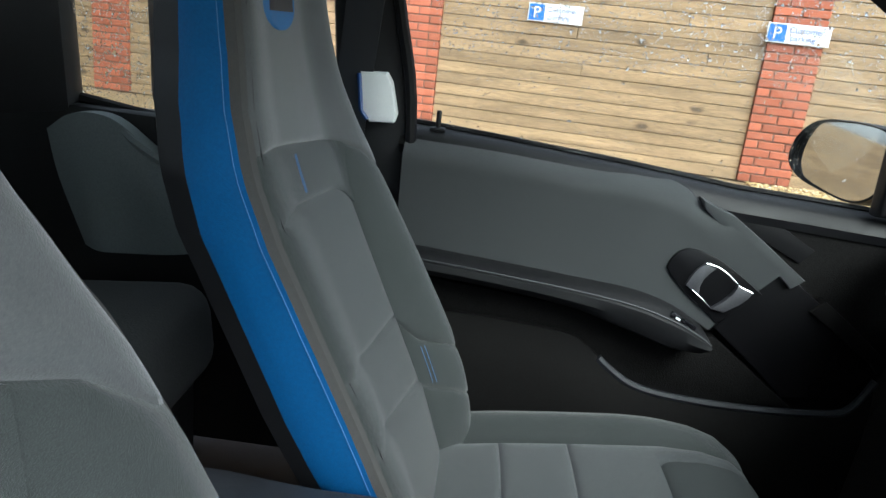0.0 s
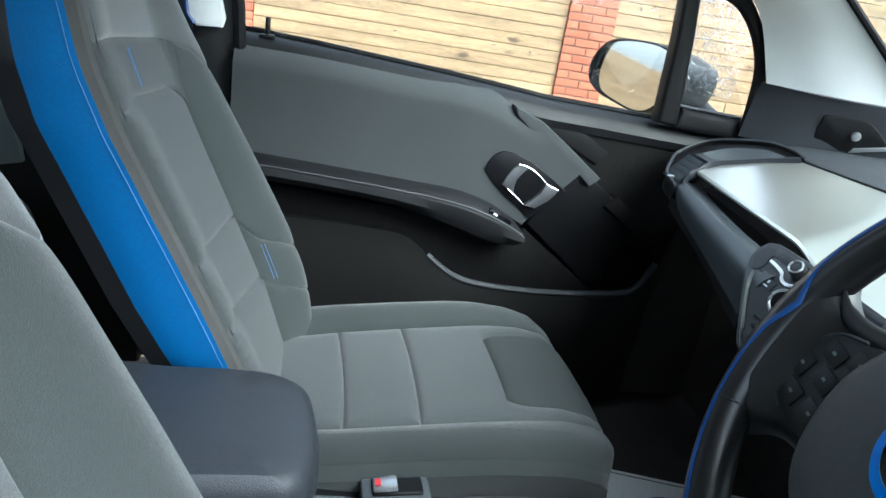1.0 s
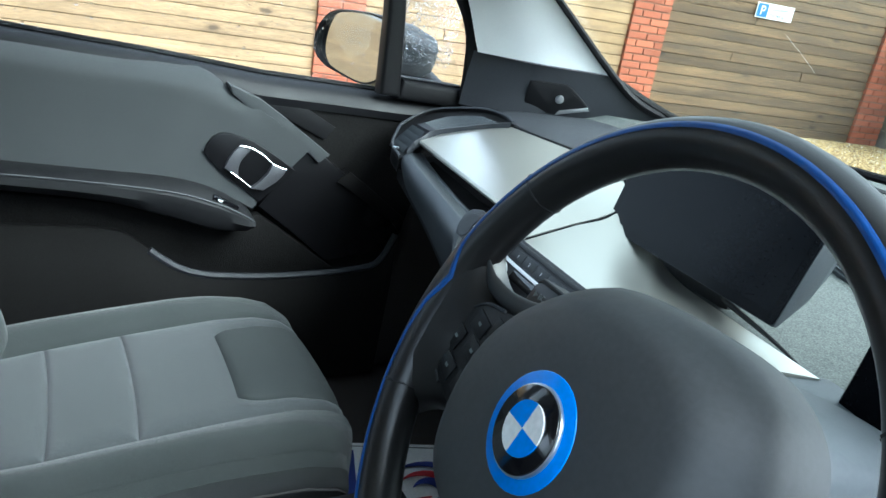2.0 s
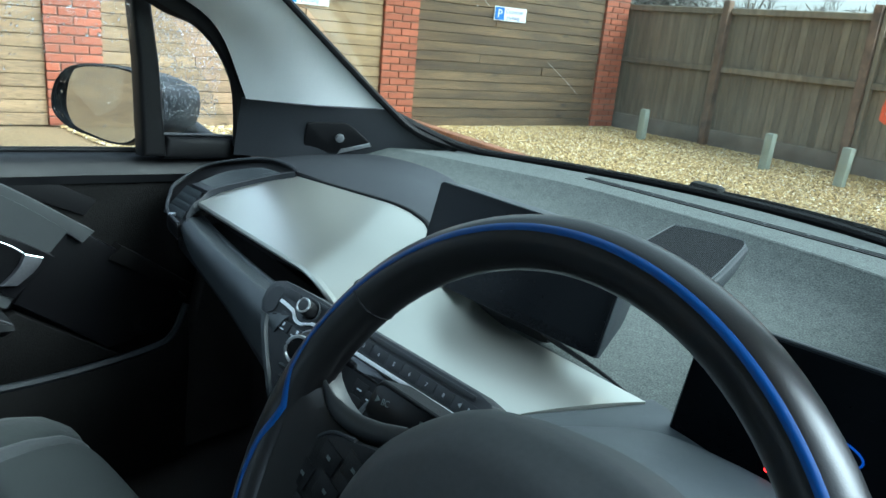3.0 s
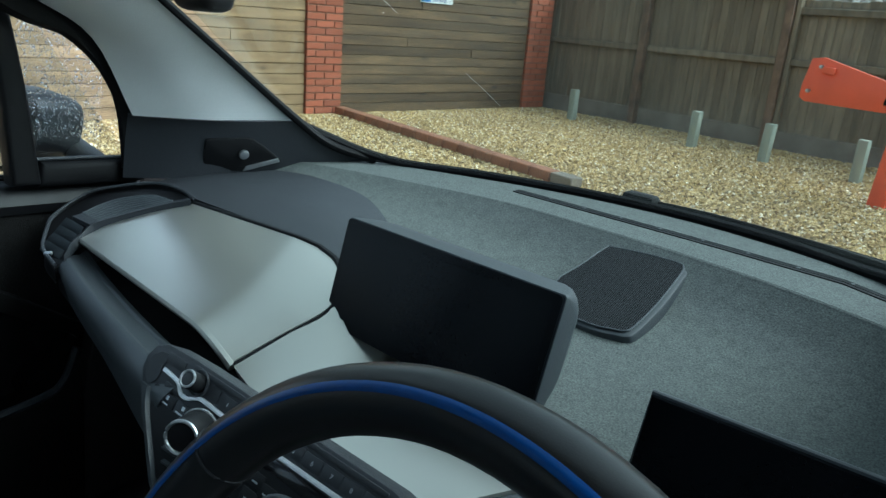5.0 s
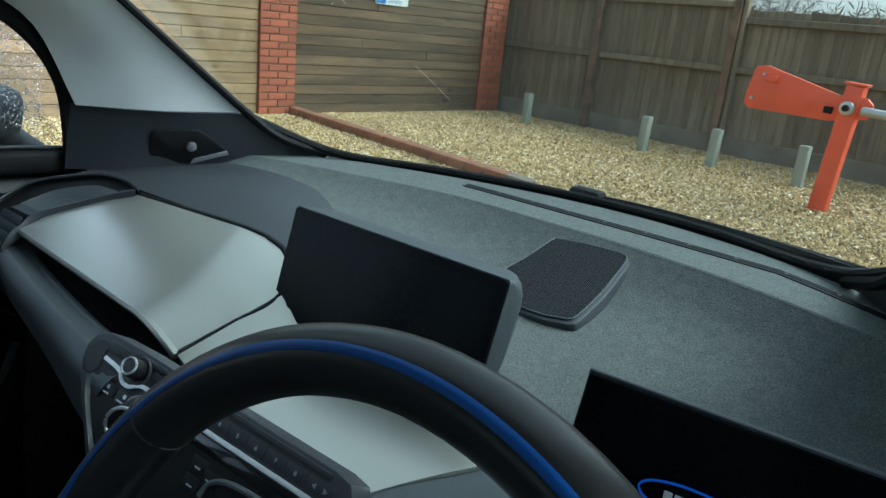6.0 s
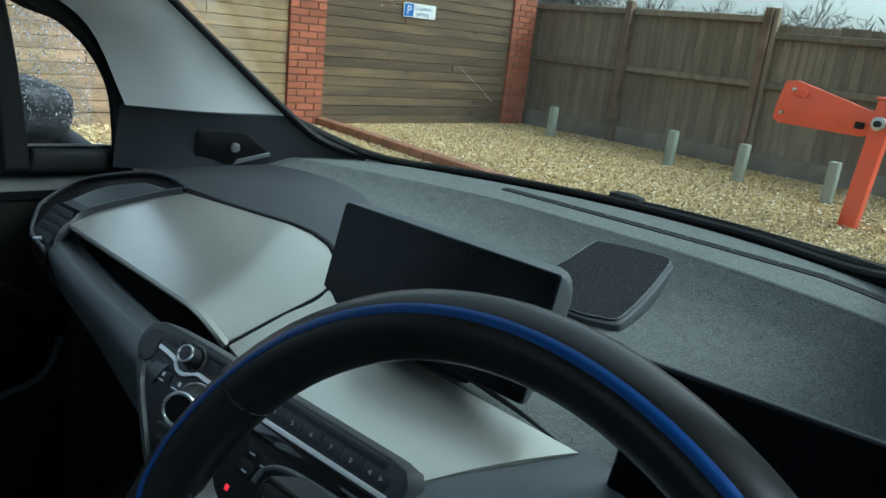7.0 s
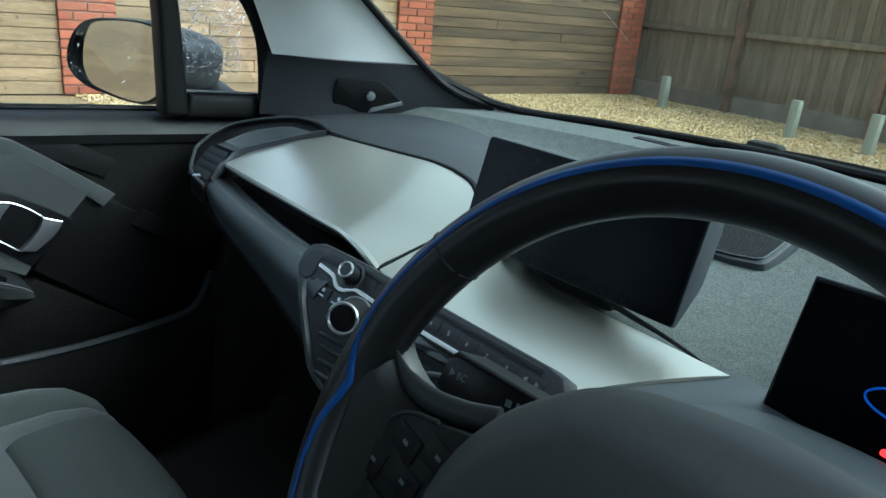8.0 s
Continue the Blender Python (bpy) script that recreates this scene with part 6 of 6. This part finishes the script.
# hub pad: a domed cover
BC = (0.0095, -0.0032)
hub = []
HO = crom([(0.01, 0.081), (0.038, 0.083), (0.064, 0.08), (0.086, 0.069), (0.1, 0.05), (0.109, 0.015), (0.107, -0.02), (0.094, -0.055), (0.06, -0.082), (0.01, -0.09), (-0.038, -0.082), (-0.064, -0.07), (-0.08, -0.042), (-0.086, -0.004), (-0.075, 0.03), (-0.055, 0.054), (-0.026, 0.074)], 3, True)
for k, zz in ((1.0, -0.034), (1.0, -0.006), (0.985, 0.001), (0.94, 0.0095), (0.83, 0.0215), (0.78, 0.0252), (0.72, 0.0272), (0.5, 0.029), (0.25, 0.0297), (0.05, 0.03)):
    hub.append([(0.009 + k * (x - 0.009), -0.004 + k * (y + 0.004), zz) for x, y in HO])
part("hub_pad", loft(hub), HUB, wheel, "dark grey domed hub cover")
part("badge_ring", disc(0.0295, 0.004, (BC[0], BC[1], 0.0285), (0, 0, 0), 40, 0.0015), BADGEBLUE, wheel, "bright blue ring round the badge")
part("badge_edge", disc(0.0225, 0.004, (BC[0], BC[1], 0.0305), (0, 0, 0), 40, 0.001), SILVER, wheel)
part("badge_field", disc(0.0215, 0.004, (BC[0], BC[1], 0.0312), (0, 0, 0), 40, 0.0005), GLOSSBLACK, wheel)
for q in range(4):
    fan = [BC] + [(BC[0] + 0.0135 * math.cos(radians(q * 90 + 90 * k / 8)), BC[1] + 0.0135 * math.sin(radians(q * 90 + 90 * k / 8))) for k in range(9)]
    part("badge_quarter", prism(fan, 0.0332, 0.0342, "z"), WHITE if q % 2 == 0 else BADGEBLUE, wheel)
for g in (-1, 1):
    # web that flows from the hub into the grip, hollowed above
    top = crom([(0.07, 0.036), (0.096, 0.027), (0.117, 0.023), (0.133, 0.027), (0.146, 0.038), (0.153, 0.052)], 4)
    low_ = crom([(0.06, -0.058), (0.09, -0.06), (0.115, -0.062), (0.128, -0.068), (0.136, -0.08), (0.138, -0.09)], 4)
    zs = crom([(-0.014,), (-0.012,), (-0.008,), (-0.001,), (0.006,), (0.009,)], 4)[:, 0]
    rows_ = []
    for f, dz in ((0, -0.012), (0.05, -0.004), (0.15, 0), (0.5, 0.001), (0.85, 0), (0.95, -0.004), (1, -0.012)):
        rows_.append([(g * (a[0] * (1 - f) + b[0] * f), a[1] * (1 - f) + b[1] * f, z + dz) for a, b, z in zip(top, low_, zs)])
    part("spoke", slab(rows_, (0, 0, -0.01)), LEATHER, wheel)
    pod = part("button_pod", prism([(g * x, y) for x, y in ((0.072, 0.018), (0.1, 0.018), (0.122, 0.012), (0.137, -0.004), (0.142, -0.02), (0.136, -0.036), (0.118, -0.045), (0.09, -0.05), (0.062, -0.05))], -0.012, -0.002, "z", 0.002, 2, 3), BLACK, wheel, "steering wheel button cluster")
    part("pod_edge", tube(crom([(g * x, y, -0.003) for x, y in ((0.1, 0.019), (0.122, 0.013), (0.1375, -0.004), (0.1428, -0.02), (0.137, -0.037), (0.118, -0.046))], 5), 0.0012, 6), DARK, pod)
    for bx, by, bw, bh in ((0.09, 0.006, 0.02, 0.014), (0.112, 0.002, 0.018, 0.013), (0.127, -0.015, 0.014, 0.016), (0.104, -0.014, 0.02, 0.014), (0.083, -0.014, 0.016, 0.014), (0.118, -0.033, 0.018, 0.013), (0.094, -0.035, 0.02, 0.014)):
        bt = part("button", rbox(bw, bh, 0.0016, 0.0007, 2, at=(g * bx, by, -0.0017), rot=(0, 0, 10 * g)), BLACK, pod)
        part("bar", rbox(0.0036, 0.002, 0.0003, 0, at=(g * bx, by, -0.0008), rot=(0, 0, 10 * g)), REARGREY, pod)
    tr = crom([(g * 0.143, 0.036, 0.0), (g * 0.132, 0.0265, -0.005), (g * 0.117, 0.0235, -0.0095), (g * 0.098, 0.026, -0.013), (g * 0.078, 0.033, -0.015)], 5)
    part("spoke_trim", tube(tr, np.interp(np.linspace(0, 1, len(tr)), (0, 0.3, 0.7, 1), (0.0012, 0.0055, 0.0064, 0.006)), 12, flat=0.6), SPOKETRIM, wheel)
part("lower_spoke", slab(surf([[(-0.03, -0.06, -0.008), (0, -0.06, -0.004), (0.03, -0.06, -0.008)], [(-0.022, -0.11, -0.01), (0, -0.11, -0.006), (0.022, -0.11, -0.01)], [(-0.02, -0.157, 0), (0, -0.159, 0), (0.02, -0.157, 0)]], 5, 5), (0, 0, -0.012)), SILVER, wheel)
# steering column shroud with stalks
col = thing("steering_column", "slate grey steering column shroud with selector and stalks", "steering column")
prof = [(-0.078, -0.03), (-0.074, 0.02), (-0.055, 0.037), (0, 0.041), (0.055, 0.037), (0.074, 0.02), (0.078, -0.03), (0.05, -0.07), (0, -0.08), (-0.05, -0.07)]
rings = []
for y, k, z in ((0.475, 0.9, 0.945), (0.52, 1.0, 0.934), (0.6, 1.0, 0.905), (0.68, 0.98, 0.876), (0.715, 0.95, 0.862), (0.728, 0.9, 0.856), (0.73, 0.8, 0.852)):
    rings.append([(0.376 + a * k, y, z + b * k) for a, b in crom(prof, 3, True)])
part("shroud", loft(rings), GREYPL, col)
part("shroud_gap", tube(rings[0], 0.004, 6, True), RUBBER, col)
for g in (-1, 1):
    # flat paddle-ended stalk behind each spoke
    bm = prism([(g * x, y) for x, y in ((0.159, 0.019), (0.158, 0.035), (0.152, 0.041), (0.1, 0.042), (0.04, 0.042), (0.04, 0.022), (0.09, 0.017), (0.12, 0.013), (0.15, 0.014))], -0.082, -0.054, "z", 0.003, 2)
    bmesh.ops.transform(bm, matrix=WM, verts=bm.verts)
    stalk = part("stalk", bm, DOORBLACK, col, "black paddle-ended control stalk")
    bm = prism([(g * x, y) for x, y in ((0.157, 0.0362), (0.152, 0.0422), (0.1, 0.0432), (0.04, 0.043), (0.04, 0.0405), (0.1, 0.0405), (0.15, 0.0385))], -0.08, -0.0535, "z", 0.001, 1)
    bmesh.ops.transform(bm, matrix=WM, verts=bm.verts)
    part("stalk_edge", bm, BLACK, stalk)
    if g < 0:
        lettering("letters", "BC", 0.006, REARGREY, WM @ pose(-0.1455, 0.0275, -0.0538, 0, 0, 8), stalk, 0.0002)
        bm = prism([(-0.1515, 0.027), (-0.1515, 0.0315), (-0.1475, 0.0296)], -0.054, -0.0536, "z")
        bmesh.ops.transform(bm, matrix=WM, verts=bm.verts)
        part("arrow_mark", bm, REARGREY, stalk)
        for x, y, w, h in ((-0.106, 0.0325, 0.004, 0.0036), (-0.1, 0.0345, 0.002, 0.002), (-0.101, 0.03, 0.005, 0.0012), (-0.113, 0.025, 0.002, 0.003)):
            bm = rbox(w, h, 0.0004, 0, at=(x, y, -0.0537), rot=(0, 0, 8))
            bmesh.ops.transform(bm, matrix=WM, verts=bm.verts)
            part("bar", bm, REARGREY, stalk)
part("selector", rbox(0.06, 0.035, 0.03, 0.01, 3, at=(0.47, 0.56, 0.90)), BLACK, col)

# ---------------------------------------------------------------- console between the seats
con = thing("centre_console", "low dark centre console with switches and cup holder", "console")
part("base", prism([(-0.095, 0.36), (0.11, 0.36), (0.1, 0.53), (-0.078, 0.53)], -0.25, 0.58, "y", 0.01), BLACK, con)
part("deck", slab(surf([[(-0.078, 0.25, 0.537), (0, 0.25, 0.545), (0.1, 0.25, 0.545)], [(-0.076, 0.42, 0.532), (0, 0.42, 0.541), (0.095, 0.42, 0.54)], [(-0.07, 0.58, 0.51), (0, 0.58, 0.518), (0.085, 0.58, 0.515)]], 5, 5), (0, 0, -0.05)), DARK, con)
eb = part("brake_console", rbox(0.11, 0.085, 0.05, 0.006, 2, at=(-0.055, 0.225, 0.53), rot=(4, 0, 0)), GREYPL, con)
part("switch_well", rbox(0.03, 0.062, 0.006, 0.002, 1, at=(-0.088, 0.225, 0.556), rot=(4, 0, 0)), RUBBER, eb)
part("brake_switch", rbox(0.024, 0.03, 0.01, 0.003, 2, at=(-0.088, 0.21, 0.558), rot=(12, 0, 0)), SILVER, eb)
part("red_mark", rbox(0.012, 0.007, 0.001, 0, at=(-0.088, 0.2005, 0.5625), rot=(12, 0, 0)), PRINTRED, eb)
kp = part("rotary_controller", disc(0.027, 0.026, (0.012, 0.345, 0.552), (0, 0, 0), 36, 0.004), BLACK, con)
part("ring", tube([(0.012 + 0.026 * math.cos(t), 0.345 + 0.026 * math.sin(t), 0.564) for t in np.linspace(0, 2 * math.pi, 36, endpoint=False)], 0.0022, 6, True), SILVER, kp)
for i, (x, y) in enumerate(((-0.035, 0.31), (-0.035, 0.345), (-0.035, 0.38))):
    part("button", rbox(0.018, 0.022, 0.006, 0.002, 2, at=(x, y, 0.547)), BLACK if i == 0 else SILVER, con)
part("cup_ring", tube([(0.01 + 0.042 * math.cos(t), 0.48 + 0.042 * math.sin(t), 0.535) for t in np.linspace(0, 2 * math.pi, 36, endpoint=False)], 0.004, 8, True), CHROME, con)
part("cup_well", disc(0.04, 0.06, (0.01, 0.48, 0.503), (0, 0, 0), 32, 0.002), RUBBER, con)
ARMHIDE = mat("slate_leather", (0.03, 0.034, 0.041), 0.45, var=0.1, vscale=25, bump=0.3, bscale=700, rvar=0.06)
arm = thing("armrest_box", "dark slate leather padded armrest box between the seats", "armrest")
ao = crom([(-0.115, -0.25), (-0.118, -0.05), (-0.115, 0.06), (-0.09, 0.105), (-0.03, 0.118), (0.04, 0.118), (0.08, 0.10), (0.085, 0.05), (0.085, -0.1), (0.085, -0.25)], 4, True)
R = []
ac = ao.mean(axis=0)
for k, z in ((0.93, 0.57), (0.97, 0.6), (0.985, 0.64), (1.0, 0.66), (1.0, 0.675), (0.965, 0.69), (0.88, 0.699), (0.5, 0.702), (0.05, 0.702)):
    R.append([(ac[0] + (x - ac[0]) * k, ac[1] + (y - ac[1]) * k, z) for x, y in ao])
part("lid", loft(R[3:]), ARMHIDE, arm)
part("box", loft(R[:4]), ARMHIDE, arm)
part("seam", tube([(x * 1.001, y, 0.658) for x, y in ao], 0.0018, 5, True), SHELL, arm)
part("stem", prism([(-0.09, 0.54), (0.06, 0.54), (0.06, 0.58), (-0.09, 0.58)], -0.22, 0.06, "y", 0.006), SHELL, arm)
part("catch", rbox(0.02, 0.008, 0.03, 0.002, 1, at=(0.03, 0.115, 0.6)), GREYPL, arm)

# printed paper mat in the passenger footwell
mat_ = thing("paper_mat", "white disposable paper floor mat printed red and blue", "floor mat", m=pose(-0.428, 0.639, 0.336, 0, 0, -17))
part("sheet", slab(surf([[(x, y, 0.003 * math.sin(x * 25) * math.sin(y * 19)) for x in np.linspace(0.0, 0.33, 6)] for y in np.linspace(-0.25, 0.47, 8)], 3, 3), (0, 0, 0.002)), PAPER, mat_)
part("fold", tube([(0.012, y, 0.0035) for y in np.linspace(-0.24, 0.46, 8)], 0.0008, 4), PADCLOTH, mat_)


def swirl(cx0, cy0, r0, r1, a0, a1, w, z, material):
    A, B = [], []
    for t in np.linspace(0, 1, 16):
        a, r = radians(a0 + (a1 - a0) * t), r0 + (r1 - r0) * t
        k = w * math.sin(math.pi * min(1, t * 1.05)) + 0.001
        A.append((cx0 + (r + k) * math.cos(a), cy0 + (r + k) * math.sin(a), z))
        B.append((cx0 + (r - k) * math.cos(a), cy0 + (r - k) * math.sin(a), z))
    part("print_stroke", slab([A, B], (0, 0, 0.001)), material, mat_)


for ox, oy in ((0.14, 0.15), (0.14, 0.40)):
    swirl(ox, oy, 0.02, 0.032, 20, 250, 0.011, 0.007, PRINTBLUE)
    swirl(ox + 0.004, oy - 0.004, 0.045, 0.056, 30, 240, 0.009, 0.007, PRINTRED)
    swirl(ox, oy, 0.068, 0.078, 40, 230, 0.009, 0.007, PRINTBLUE)
for oy in (-0.165, 0.035):
    part("print_band", rbox(0.27, 0.042, 0.001, 0, at=(0.165, oy - 0.035, 0.0075)), PRINTBLUE, mat_)
    swirl(0.3, oy + 0.14, 0.15, 0.135, 190, 262, 0.008, 0.007, PRINTRED)
    for k in range(9):
        part("bar", rbox(0.011, 0.009, 0.001, 0, at=(0.1 + 0.016 * k, oy - 0.035, 0.0085)), WHITE, mat_)

# interior mirror and sensor pod at the top of the windscreen
rv = thing("interior_mirror", "black framed rear-view mirror hanging over the dashboard", "mirror")
part("frame", prism(rrect(-0.155, 0.15, 1.246, 1.318, (0.034, 0.034)), 0.60, 0.63, "y", 0.009, 3), GLOSSBLACK, rv)
part("mirror_glass", prism(rrect(-0.147, 0.142, 1.254, 1.311, (0.028, 0.028)), 0.597, 0.6005, "y", 0.001, 1), MIRROR, rv)
part("mount", tube([(0, 0.63, 1.28), (0, 0.68, 1.32), (0, 0.72, 1.36)], 0.015, 10), BLACK, rv)
part("sensor_nub", rbox(0.048, 0.03, 0.035, 0.01, 3, at=(-0.012, 0.63, 1.244)), SHELL, rv)
pod = thing("sensor_pod", "faceted black camera and rain sensor housing on the windscreen", "sensor housing")
part("shell", prism([(-0.05, 1.33), (-0.045, 1.315), (0.05, 1.277), (0.085, 1.269), (0.122, 1.275), (0.135, 1.295), (0.13, 1.327)], 0.80, 0.90, "y", 0.008, 2), BLACK, pod)
part("lens_face", prism([(0.02, 1.322), (0.06, 1.287), (0.115, 1.284), (0.12, 1.318)], 0.796, 0.802, "y", 0.002, 1), SHELL, pod)
